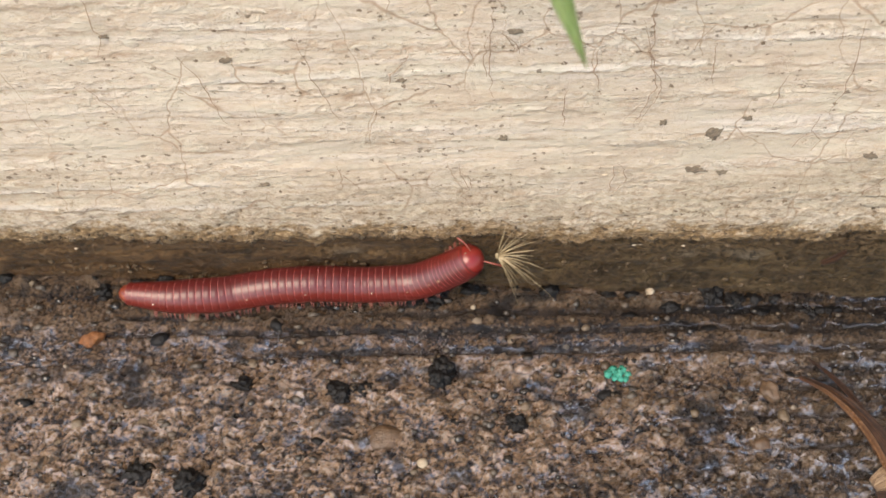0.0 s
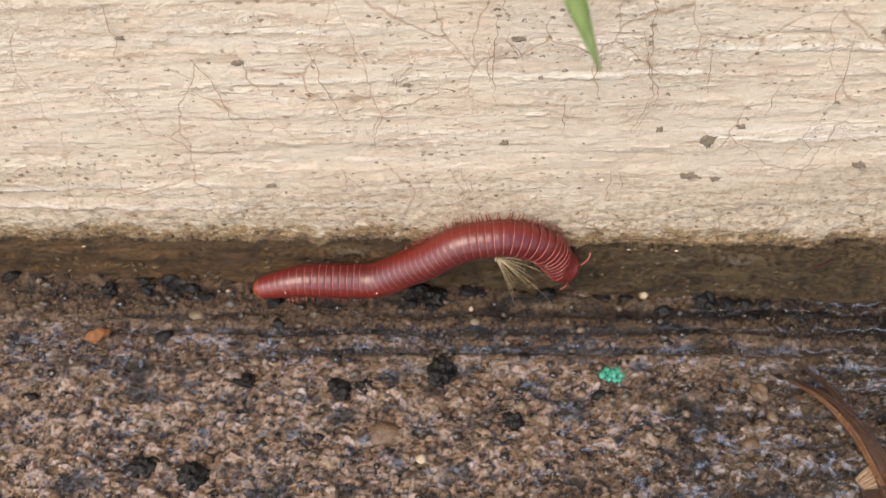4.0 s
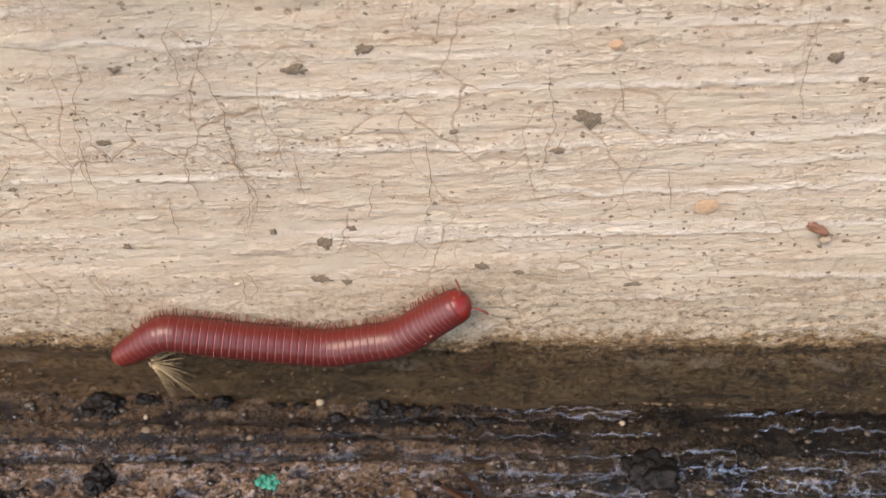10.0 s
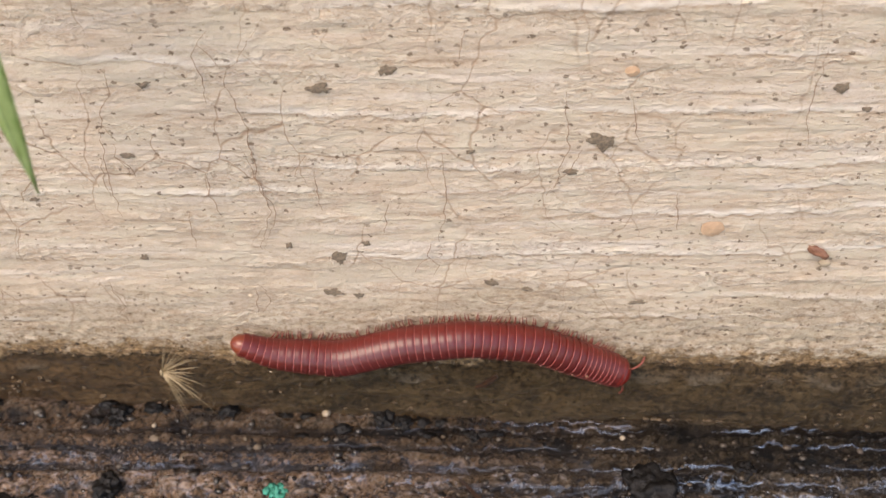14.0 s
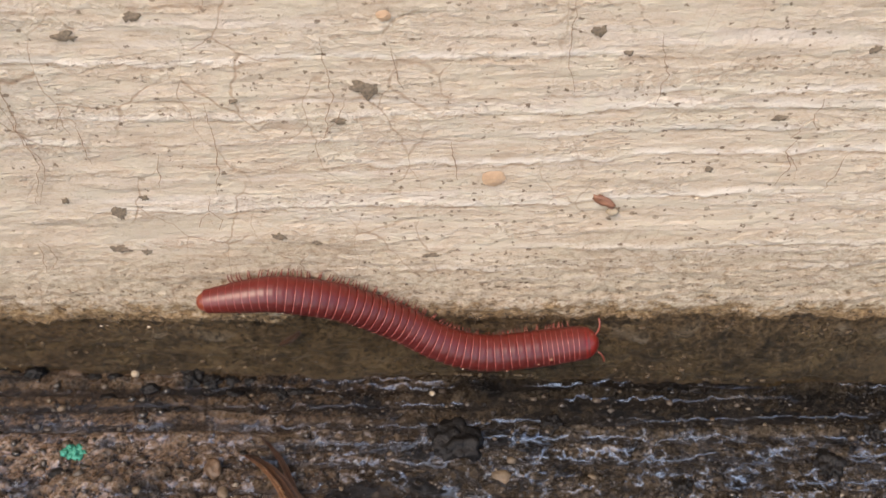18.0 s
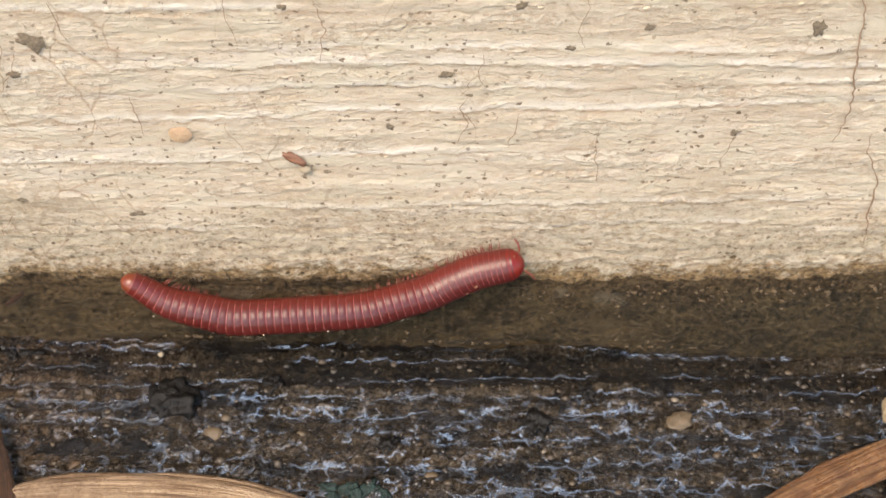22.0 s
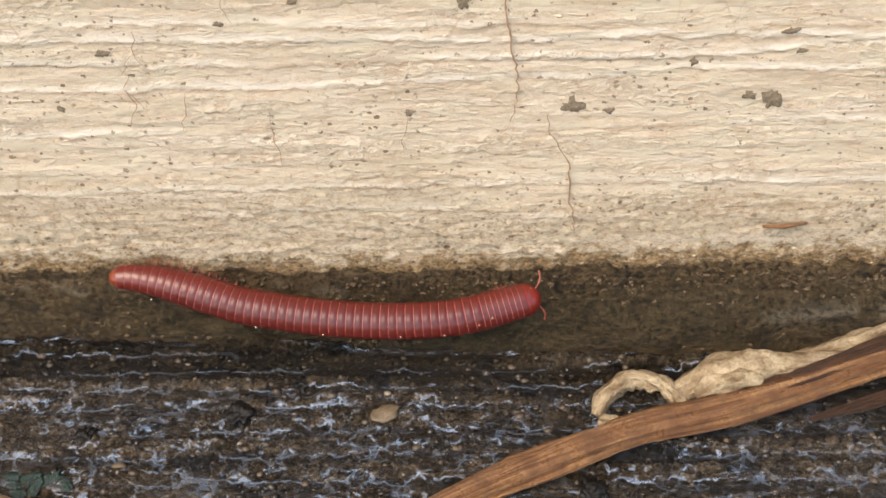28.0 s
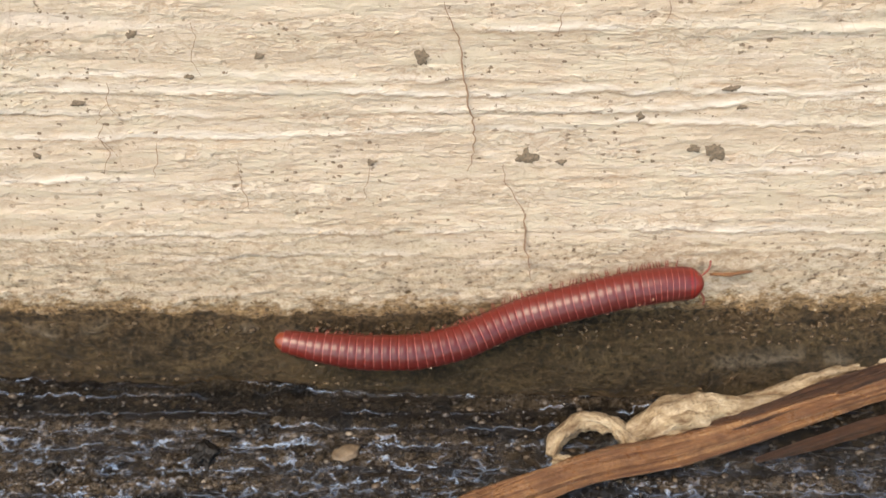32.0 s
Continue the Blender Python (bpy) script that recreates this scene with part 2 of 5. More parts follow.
    base = k.mix(foot, base, k.ramp(k.noise(k.where(1100, 1100, 1500), 1.0, 6, 0.8), (0.38, (0.055, 0.034, 0.015)), (0.5, (0.19, 0.115, 0.048)), (0.62, (0.36, 0.25, 0.135))))
    relief = k.math("ADD", k.math("ADD", thin, streak), k.math("ADD", k.math("MULTIPLY", sand, 1.1), k.math("ADD", k.math("MULTIPLY", k.math("MULTIPLY", rasp, sandy), 2.0), k.math("MULTIPLY", crumbs, 0.55))))
    relief = k.math("SUBTRACT", relief, k.math("ADD", k.math("MULTIPLY", crack, 0.2), k.math("MULTIPLY", spot, 0.5)))
    return k.done(base, 0.85, relief, 0.0004, 0.8)


def damp_look():
    """Wet dark render under the limewash: brown, with algae."""
    k = Look("damp_brown_render", 0.4)
    a = k.noise(k.where(160, 160, 420), 1.0, 5, 0.65, 0.4)
    b = k.noise(k.where(1500, 1500, 1900), 1.0, 6, 0.75)
    left = k.node("MapRange", Value=k.node("SeparateXYZ", Vector=k.node("TexCoord").outputs["Object"]).outputs["X"])
    left.inputs["From Min"].default_value, left.inputs["From Max"].default_value = -0.02, 0.042
    dry = k.ramp(a, (0.3, (0.07, 0.035, 0.013)), (0.5, (0.15, 0.08, 0.031)), (0.72, (0.23, 0.13, 0.053)))
    wet = k.ramp(a, (0.3, (0.034, 0.0205, 0.009)), (0.5, (0.094, 0.06, 0.0255)), (0.72, (0.175, 0.117, 0.052)))
    right = k.node("MapRange", Value=k.node("SeparateXYZ", Vector=k.node("TexCoord").outputs["Object"]).outputs["X"])
    right.inputs["From Min"].default_value, right.inputs["From Max"].default_value = 0.085, 0.15
    moss = k.ramp(a, (0.3, (0.0243, 0.0162, 0.0072)), (0.5, (0.0648, 0.0441, 0.0189)), (0.72, (0.1305, 0.0918, 0.0405)))
    col = k.mix(left.outputs[0], dry, k.mix(right.outputs[0], wet, moss))
    high = k.node("MapRange", Value=k.math("ADD", k.node("SeparateXYZ", Vector=k.node("TexCoord").outputs["Object"]).outputs["Z"], k.math("MULTIPLY", k.math("SUBTRACT", k.noise(k.where(330, 330, 520), 1.0, 6, 0.8), 0.5), 0.012)))
    high.inputs["From Min"].default_value, high.inputs["From Max"].default_value = 0.0052, 0.0098
    col = k.mix(k.math("MULTIPLY", high.outputs[0], 0.6), col, k.ramp(b, (0.4, (0.05, 0.03, 0.013)), (0.5, (0.16, 0.095, 0.04)), (0.6, (0.33, 0.22, 0.115))))
    col = k.mix(k.ramp(b, (0.52, 0.0), (0.62, 0.6)), col, k.mix(left.outputs[0], (0.24, 0.138, 0.062), (0.19, 0.13, 0.066)))
    col = k.mix(k.ramp(b, (0.4, 0.8), (0.47, 0.0)), col, k.mix(left.outputs[0], (0.035, 0.02, 0.009), (0.012, 0.009, 0.005)))
    col = k.mix(k.ramp(k.noise(k.where(420, 420, 420), 1.0, 4), (0.56, 0.0), (0.7, 0.7)), col, (0.02, 0.016, 0.01))
    col = k.mix(k.math("MULTIPLY", k.given("crust"), k.ramp(b, (0.36, 0.1), (0.56, 0.9))), col, (0.23, 0.185, 0.13))
    lie = k.noise(k.where(60, 60, 520), 1.0, 6, 0.72, 0.6)
    col = k.mix(k.ramp(lie, (0.34, 0.7), (0.44, 0.0)), col, (0.009, 0.0062, 0.0036))
    col = k.mix(k.ramp(lie, (0.54, 0.0), (0.66, 0.55)), col, k.mix(left.outputs[0], (0.22, 0.13, 0.058), (0.155, 0.103, 0.05)))
    k.bsdf.inputs["Specular IOR Level"].default_value = 0.45
    return k.done(col, k.ramp(b, (0.35, 0.3), (0.7, 0.7)), k.math("ADD", k.math("MULTIPLY", lie, 1.5), k.math("MULTIPLY", b, 2.6)), 0.0014, 1.0)


def ground_look():
    """Weathered concrete with its aggregate laid bare, wet in its hollows."""
    k = Look("weathered_wet_concrete", 0.6)
    a = k.noise(k.where(1800, 1800, 1800), 1.0, 6, 0.78)
    b = k.noise(k.where(120, 200, 120), 1.0, 4, 0.6)
    tone = k.math("ADD", k.math("MULTIPLY", k.given("tone"), 0.8), k.math("MULTIPLY", k.math("SUBTRACT", a, 0.5), k.math("SUBTRACT", 2.7, k.math("MULTIPLY", k.given("soak"), 1.0))))
    dry = k.ramp(tone, (0.0, (0.0192, 0.0156, 0.0156)), (0.14, (0.048, 0.0348, 0.0288)), (0.28, (0.1044, 0.0636, 0.036)), (0.42, (0.186, 0.1056, 0.048)), (0.54, (0.1536, 0.1152, 0.0888)), (0.66, (0.246, 0.1416, 0.0636)), (0.82, (0.222, 0.1776, 0.144)))
    wet = k.ramp(tone, (0.0, (0.0051, 0.0041, 0.0031)), (0.25, (0.0154, 0.0115, 0.0074)), (0.5, (0.0349, 0.0256, 0.0155)), (0.68, (0.0676, 0.0512, 0.0339)), (0.95, (0.123, 0.0963, 0.0676)))
    soak = k.given("soak")
    col = k.mix(soak, dry, wet)
    col = k.mix(k.math("MULTIPLY", k.ramp(b, (0.55, 0.0), (0.63, 1.0)), 0.85), col, k.mix(soak, (0.016, 0.015, 0.016), (0.005, 0.005, 0.005)))
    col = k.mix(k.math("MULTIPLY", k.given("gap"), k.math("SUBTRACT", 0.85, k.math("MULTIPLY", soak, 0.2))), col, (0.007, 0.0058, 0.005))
    pool = k.given("pool")
    rough = k.math("SUBTRACT", k.ramp(a, (0.35, 0.22), (0.65, 0.6)), k.math("MULTIPLY", pool, 0.6), True)
    rough = k.math("SUBTRACT", rough, k.math("MULTIPLY", soak, 0.18), True)
    dryness = k.math("SUBTRACT", k.math("ADD", 0.9, k.math("MULTIPLY", soak, 0.1)), k.math("MULTIPLY", pool, 0.4), True)
    relief = k.math("MULTIPLY", k.math("ADD", a, k.math("MULTIPLY", k.noise(k.where(4000, 4000, 4000), 1.0, 3), 0.6)), dryness)
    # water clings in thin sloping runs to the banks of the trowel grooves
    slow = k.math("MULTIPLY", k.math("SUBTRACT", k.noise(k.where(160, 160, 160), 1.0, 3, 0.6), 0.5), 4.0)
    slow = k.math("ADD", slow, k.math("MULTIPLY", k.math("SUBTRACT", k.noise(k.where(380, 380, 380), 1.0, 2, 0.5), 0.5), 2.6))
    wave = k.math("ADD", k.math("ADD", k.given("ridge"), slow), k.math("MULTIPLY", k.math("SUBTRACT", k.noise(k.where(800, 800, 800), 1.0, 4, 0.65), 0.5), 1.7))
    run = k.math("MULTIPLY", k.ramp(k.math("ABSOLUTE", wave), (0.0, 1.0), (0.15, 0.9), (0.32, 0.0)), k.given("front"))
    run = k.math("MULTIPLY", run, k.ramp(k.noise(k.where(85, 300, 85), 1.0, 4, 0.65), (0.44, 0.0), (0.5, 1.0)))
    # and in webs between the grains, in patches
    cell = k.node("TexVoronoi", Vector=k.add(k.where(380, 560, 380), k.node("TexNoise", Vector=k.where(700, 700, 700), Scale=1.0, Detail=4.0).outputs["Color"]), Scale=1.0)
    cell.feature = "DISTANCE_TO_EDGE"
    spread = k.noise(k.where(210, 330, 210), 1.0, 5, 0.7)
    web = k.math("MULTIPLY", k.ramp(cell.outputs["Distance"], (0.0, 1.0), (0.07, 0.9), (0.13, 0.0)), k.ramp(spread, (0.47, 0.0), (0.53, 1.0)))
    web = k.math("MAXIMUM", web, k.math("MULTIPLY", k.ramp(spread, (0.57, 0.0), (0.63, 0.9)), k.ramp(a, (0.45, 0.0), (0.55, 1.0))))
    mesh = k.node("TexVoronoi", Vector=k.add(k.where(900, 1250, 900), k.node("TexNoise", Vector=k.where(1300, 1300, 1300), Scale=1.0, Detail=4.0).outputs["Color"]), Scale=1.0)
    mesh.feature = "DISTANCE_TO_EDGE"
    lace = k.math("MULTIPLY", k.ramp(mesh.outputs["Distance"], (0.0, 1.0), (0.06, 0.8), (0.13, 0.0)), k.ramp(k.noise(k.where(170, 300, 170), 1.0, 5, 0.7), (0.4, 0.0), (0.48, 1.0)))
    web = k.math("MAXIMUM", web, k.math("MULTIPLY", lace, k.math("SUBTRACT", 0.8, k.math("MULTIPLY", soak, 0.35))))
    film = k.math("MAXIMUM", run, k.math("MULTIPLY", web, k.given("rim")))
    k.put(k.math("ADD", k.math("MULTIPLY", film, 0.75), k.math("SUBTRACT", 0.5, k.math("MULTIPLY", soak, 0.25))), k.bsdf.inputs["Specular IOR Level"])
    # blue gloss tint on the film stands in for mirrored sky
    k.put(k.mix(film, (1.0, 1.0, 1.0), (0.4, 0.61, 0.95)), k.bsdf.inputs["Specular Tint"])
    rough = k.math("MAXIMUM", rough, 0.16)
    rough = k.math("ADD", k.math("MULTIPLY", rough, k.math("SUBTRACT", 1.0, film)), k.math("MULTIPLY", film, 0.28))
    mat = k.done(col, rough, relief, 0.0011, 1.0)
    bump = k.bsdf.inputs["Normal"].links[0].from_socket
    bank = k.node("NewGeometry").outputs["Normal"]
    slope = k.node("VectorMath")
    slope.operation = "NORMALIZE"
    # film normals lean out from the wall by a set amount, to force glints
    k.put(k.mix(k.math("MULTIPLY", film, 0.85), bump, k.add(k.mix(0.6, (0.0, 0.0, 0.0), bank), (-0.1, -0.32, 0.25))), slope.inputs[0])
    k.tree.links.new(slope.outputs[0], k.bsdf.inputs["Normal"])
    return mat


def grit_look():
    """Grains of sand and gravel, each of its own colour."""
    k = Look("mixed_grit", 0.45)
    r = k.node("NewGeometry").outputs["Random Per Island"]
    col = k.ramp(r, (0.0, (0.004, 0.004, 0.004)), (0.4, (0.014, 0.011, 0.009)), (0.62, (0.035, 0.024, 0.014)), (0.8, (0.06, 0.04, 0.022)), (0.92, (0.055, 0.047, 0.038)), (0.98, (0.11, 0.078, 0.045)), (1.0, (0.26, 0.22, 0.17)))
    col = k.mix(k.math("MULTIPLY", k.noise(k.where(2500, 2500, 2500), 1.0, 3), 0.5), col, (0.05, 0.04, 0.03))
    return k.done(col, k.ramp(r, (0.0, 0.2), (1.0, 0.6)), k.noise(k.where(3500, 3500, 3500), 1.0, 3), 0.0001, 0.6)


def plain_look(name, dark, light, scale, rough=0.6, deep=0.0001, stretch=(1, 1, 1)):
    k = Look(name, rough)
    a = k.noise(k.where(scale * stretch[0], scale * stretch[1], scale * stretch[2]), 1.0, 5, 0.65)
    b = k.noise(k.where(scale * 5 * stretch[0], scale * 5 * stretch[1], scale * 5 * stretch[2]), 1.0, 3)
    col = k.mix(k.math("MULTIPLY", b, 0.35), k.ramp(a, (0.3, dark), (0.7, light)), dark)
    return k.done(col, None, k.math("ADD", a, b), deep, 0.7)


def shell_look(name, top, side, seam, gloss=0.28):
    """Polished red-brown armour: darker along the back, the glint on each ring's hind rim painted as a thin pale seam.
    """
    k = Look(name, gloss)
    xyz = k.node("SeparateXYZ", Vector=k.node("TexCoord").outputs["Object"])
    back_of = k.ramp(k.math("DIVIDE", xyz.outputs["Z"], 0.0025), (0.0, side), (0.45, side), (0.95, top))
    mottle = k.noise(k.where(900, 900, 900), 1.0, 4, 0.6)
    col = k.mix(k.math("MULTIPLY", k.ramp(mottle, (0.4, 0.0), (0.75, 1.0)), 0.35), back_of, tuple(c * 0.55 for c in top))
    if seam:
        # highlight painted into the colour at the hind rim, fading down the sides
        rim = k.math("DIVIDE", k.math("ADD", xyz.outputs["X"], 0.00058), 0.0006)
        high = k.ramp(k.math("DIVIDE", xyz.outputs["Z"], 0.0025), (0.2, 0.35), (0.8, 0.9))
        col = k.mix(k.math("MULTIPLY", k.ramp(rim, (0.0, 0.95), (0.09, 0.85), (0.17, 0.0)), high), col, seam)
    k.bsdf.inputs["Subsurface Weight"].default_value = 0.15
    k.bsdf.inputs["Subsurface Radius"].default_value = (0.001, 0.0004, 0.0003)
    k.bsdf.inputs["Subsurface Scale"].default_value = 0.6
    return k.done(col, k.ramp(mottle, (0.3, gloss), (0.8, gloss + 0.08)), k.noise(k.where(2600, 2600, 2600), 1.0, 3), 0.00004, 0.3)


def blade_look():
    """Grass: light green, with light coming through it."""
    k = Look("green_grass", 0.5)
    a = k.noise(k.where(900, 900, 60), 1.0, 4)
    col = k.ramp(a, (0.3, (0.25, 0.36, 0.12)), (0.7, (0.42, 0.52, 0.25)))
    k.done(col, 0.5)
    through_it = k.node("BsdfTranslucent", Color=col)
    both = k.node("MixShader", Fac=0.45)
    k.tree.links.new(k.bsdf.outputs[0], both.inputs[1]), k.tree.links.new(through_it.outputs[0], both.inputs[2])
    k.tree.links.new(both.outputs[0], k.tree.nodes["Material Output"].inputs["Surface"])
    return k.mat


def fibre_look(name, dark, mid, light, rough=0.5, along=90, across=9, deep=0.0005):
    """Plant fibre: streaks that run along the piece."""
    k = Look(name, rough)
    turn = k.given("turn")
    spot = k.node("CombineXYZ", X=k.math("MULTIPLY", k.given("along"), along), Y=k.math("MULTIPLY", k.math("SINE", turn), across), Z=k.math("MULTIPLY", k.math("COSINE", turn), across))
    a = k.noise(spot.outputs[0], 1.0, 6, 0.7)
    b = k.noise(k.where(240, 240, 240), 1.0, 5, 0.7)
    c = k.noise(k.where(2200, 2200, 2200), 1.0, 4, 0.7)
    col = k.ramp(a, (0.35, dark), (0.48, mid), (0.64, light))
    col = k.mix(k.ramp(b, (0.45, 0.0), (0.7, 0.75)), col, dark)
    col = k.mix(k.ramp(c, (0.35, 0.5), (0.5, 0.0)), col, dark)
    return k.done(col, k.ramp(b, (0.3, rough - 0.15), (0.7, rough + 0.2)), k.math("ADD", k.math("MULTIPLY", a, 1.5), c), deep, 1.0)


PLASTER, DAMP, GROUND, GRIT = plaster_look(), damp_look(), ground_look(), grit_look()
CRACK = plain_look("crack_shadow_brown", (0.17, 0.105, 0.062), (0.32, 0.21, 0.135), 900, 0.9)
STAIN = plain_look("dark_lichen", (0.06, 0.048, 0.034), (0.27, 0.205, 0.14), 2500, 0.95)
CLAY = plain_look("tan_clay", (0.33, 0.215, 0.13), (0.44, 0.305, 0.195), 900, 0.9)
SEED = plain_look("brown_seed_coat", (0.12, 0.05, 0.03), (0.3, 0.15, 0.09), 900, 0.5)
CHALK = plain_look("white_crumb", (0.2, 0.155, 0.1), (0.4, 0.33, 0.24), 900, 0.85)
STRAW = fibre_look("dry_stalk", (0.075, 0.027, 0.011), (0.2, 0.092, 0.038), (0.35, 0.2, 0.096), 0.3, 45, 5)
PALE = fibre_look("pale_dry_stalk", (0.12, 0.062, 0.03), (0.36, 0.24, 0.145), (0.54, 0.4, 0.27), 0.5, 70, 6)
BARK = fibre_look("dark_bark_strip", (0.014, 0.006, 0.003), (0.06, 0.024, 0.01), (0.16, 0.075, 0.033), 0.4)
HUSK = fibre_look("pale_dry_husk", (0.11, 0.062, 0.028), (0.33, 0.255, 0.155), (0.52, 0.43, 0.3), 0.5, 260, 1.1)
BRISTLE = plain_look("tan_bristle", (0.18, 0.13, 0.065), (0.36, 0.28, 0.165), 600, 0.5)
SOIL = plain_look("brown_soil_crumb", (0.022, 0.014, 0.007), (0.13, 0.085, 0.045), 1500, 0.9)
ORANGE = plain_look("orange_flake", (0.1, 0.034, 0.01), (0.28, 0.11, 0.03), 1100, 0.55, 0.0004)
GREEN = plain_look("turquoise_crumb", (0.006, 0.1, 0.065), (0.04, 0.3, 0.21), 900, 0.6)
TEAL = plain_look("dull_turquoise_crust", (0.006, 0.012, 0.011), (0.025, 0.062, 0.058), 1500, 0.4, 0.0004)
PEBBLE = plain_look("brown_pebble", (0.04, 0.024, 0.013), (0.13, 0.077, 0.042), 900, 0.5, 0.00015)
LIME = plain_look("limewash_crumb", (0.46, 0.36, 0.25), (0.66, 0.56, 0.43), 2500, 0.9)
STONE = plain_look("tan_stone", (0.06, 0.043, 0.026), (0.16, 0.115, 0.07), 600, 0.6, 0.00015)
BLACK = plain_look("black_wet_clod", (0.002, 0.002, 0.002), (0.012, 0.0105, 0.0095), 700, 0.5, 0.00025)
BLACK.node_tree.nodes["Principled BSDF"].inputs["Specular IOR Level"].default_value = 0.22
BLADE = blade_look()
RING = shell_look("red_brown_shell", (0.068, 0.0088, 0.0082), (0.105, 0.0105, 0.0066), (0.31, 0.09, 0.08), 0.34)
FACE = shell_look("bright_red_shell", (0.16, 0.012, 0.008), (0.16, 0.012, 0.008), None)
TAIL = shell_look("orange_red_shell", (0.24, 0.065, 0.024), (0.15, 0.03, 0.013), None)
LEG = plain_look("translucent_red_leg", (0.13, 0.026, 0.016), (0.24, 0.06, 0.038), 900, 0.45)


# ---- the ground: one rough concrete sheet ----
def foot_line(x):
    """How far forward the wall's wet foot stands."""
    return 0.001 - 0.040 * np.clip(x, -0.1, 0.3)


def cobbles(seed, x, y, cell):
    """Nearest of scattered points: distance in cells, distance gap to the next, a random number of its own."""
    table = np.random.RandomState(seed).rand(3, 128, 128)
    u, v = x / cell, y / cell
    i, j = np.floor(u).astype(int), np.floor(v).astype(int)
    best, second, own = np.full(x.shape, 9.0), np.full(x.shape, 9.0), np.zeros(x.shape)
    for di in (-1, 0, 1):
        for dj in (-1, 0, 1):
            a, b = (i + di) % 128, (j + dj) % 128
            d = np.hypot(i + di + table[0, a, b] - u, j + dj + table[1, a, b] - v)
            closer = d < best
            second = np.where(closer, best, np.minimum(second, d))
            own, best = np.where(closer, table[2, a, b], own), np.where(closer, d, best)
    return best, second - best, own


# grooves that the trowel left along the wall: distance out, depth (mm), width (mm), where each one begins
GROOVES = ((-0.0036, 0.7, 0.6, -0.03), (-0.0062, 0.75, 0.55, -0.03), (-0.0092, 0.8, 0.6, -0.01), (-0.0121, 0.5, 0.7, 0.05), (-0.0150, 0.55, 0.6, 0.045), (-0.0187, 0.5, 0.7, 0.04), (-0.0225, 0.6, 0.7, 0.05), (-0.0262, 0.5, 0.7, 0.05), (-0.0305, 0.5, 0.8, 0.05))


def ground_height(x, y):
    """Height of the concrete, how soaked it is, where water stands, the tone of its stones, the dark gaps, wet patches, and the runs of water along the grooves."""
    soak = smooth(0.012, 0.09, x + 0.014 * grain(3, x * 60, y * 90) - 0.5 * (y + 0.016))
    reach = smooth(-0.017, -0.007, y + 0.003 * grain(4, x * 120, y * 120))
    soak = np.maximum(soak, (0.34 + 0.45 * smooth(0.0, 0.09, x)) * reach)
    near = np.exp(-np.abs(x - 0.08) / 0.5) * np.exp(-np.abs(y) / 0.4)
    wx, wy = x + 0.0004 * grain(5, x * 800, y * 800), y + 0.0004 * grain(6, x * 800, y * 800)
    d1, g1, t1 = cobbles(71, wx * 0.8, wy * 1.1, 0.0016)
    d2, g2, t2 = cobbles(72, wx * 0.75, wy * 1.1, 0.0007)
    big = np.sqrt(np.clip(1 - d1 * d1 * 1.3, 0, 1)) * (t1 > 0.78) * (0.3 + 0.6 * t1)
    small = np.sqrt(np.clip(1 - d2 * d2 * 1.4, 0, 1)) * (0.3 + 0.7 * t2)
    strip = np.maximum(smooth(-0.018, -0.008, y), (0.2 + 0.7 * smooth(0.03, 0.09, x)) * smooth(-0.05, -0.035, y))
    warp = y + 0.0005 * grain(14, x * 34, y * 40) + 0.0003 * grain(24, x * 150, y * 130)
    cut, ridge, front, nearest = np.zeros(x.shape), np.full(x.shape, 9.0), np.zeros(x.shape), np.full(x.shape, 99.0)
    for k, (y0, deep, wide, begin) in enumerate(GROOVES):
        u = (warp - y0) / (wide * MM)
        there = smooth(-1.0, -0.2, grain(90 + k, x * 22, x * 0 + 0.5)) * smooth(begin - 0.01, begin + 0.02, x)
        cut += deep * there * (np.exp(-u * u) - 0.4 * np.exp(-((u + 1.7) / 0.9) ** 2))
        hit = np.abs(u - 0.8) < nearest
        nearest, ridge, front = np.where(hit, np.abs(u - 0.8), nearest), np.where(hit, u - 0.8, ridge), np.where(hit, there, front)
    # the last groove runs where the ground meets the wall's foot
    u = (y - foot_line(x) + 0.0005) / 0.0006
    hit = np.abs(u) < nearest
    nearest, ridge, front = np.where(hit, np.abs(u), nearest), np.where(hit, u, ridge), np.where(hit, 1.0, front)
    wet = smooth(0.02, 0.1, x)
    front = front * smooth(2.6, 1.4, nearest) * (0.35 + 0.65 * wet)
    low = 0.55 * grain(16, x * 150, y * 170) + 0.25 * grain(18, x * 420, y * 460)
    low = low * (1 - 0.5 * strip) + strip * (0.3 * grain(15, x * 60, warp * 480) + 0.18 * grain(19, x * 200, warp * 1100))
    h = (0.75 * big * (1 - 0.5 * strip) + (0.85 - 0.05 * soak) * small * (1 - 0.65 * strip) - cut + low + 0.14 * grain(13, x * 2100, y * 2100)) * MM - 0.0007
    # crumbs and mortar heaped unevenly against the wall's foot
    heap = np.exp(-((y - foot_line(x) + 0.001) / 0.0017) ** 2)
    h = h + heap * (1.3 * np.clip(grain(25, x * 150, y * 200) + 0.15, 0, 1) + 0.8 * np.clip(grain(26, x * 520, y * 520), 0, 1)) * MM
    level = (-0.00105 + 0.00056 * soak) + 0.00022 * grain(17, x * 40, y * 50)
    # water fills the hollows
    d = (h - level) / 0.00018
    film = level + 0.00018 * (np.log1p(np.exp(np.clip(d, -30, 30))))
    film = np.where(d > 30, h, film)
    pool = smooth(3.0, 1.0, d)
    tone = np.where(big > small * 0.8, t1, t2)
    tone = tone + 0.6 * strip * (0.47 + 0.5 * grain(15, x * 60, warp * 480) - tone)
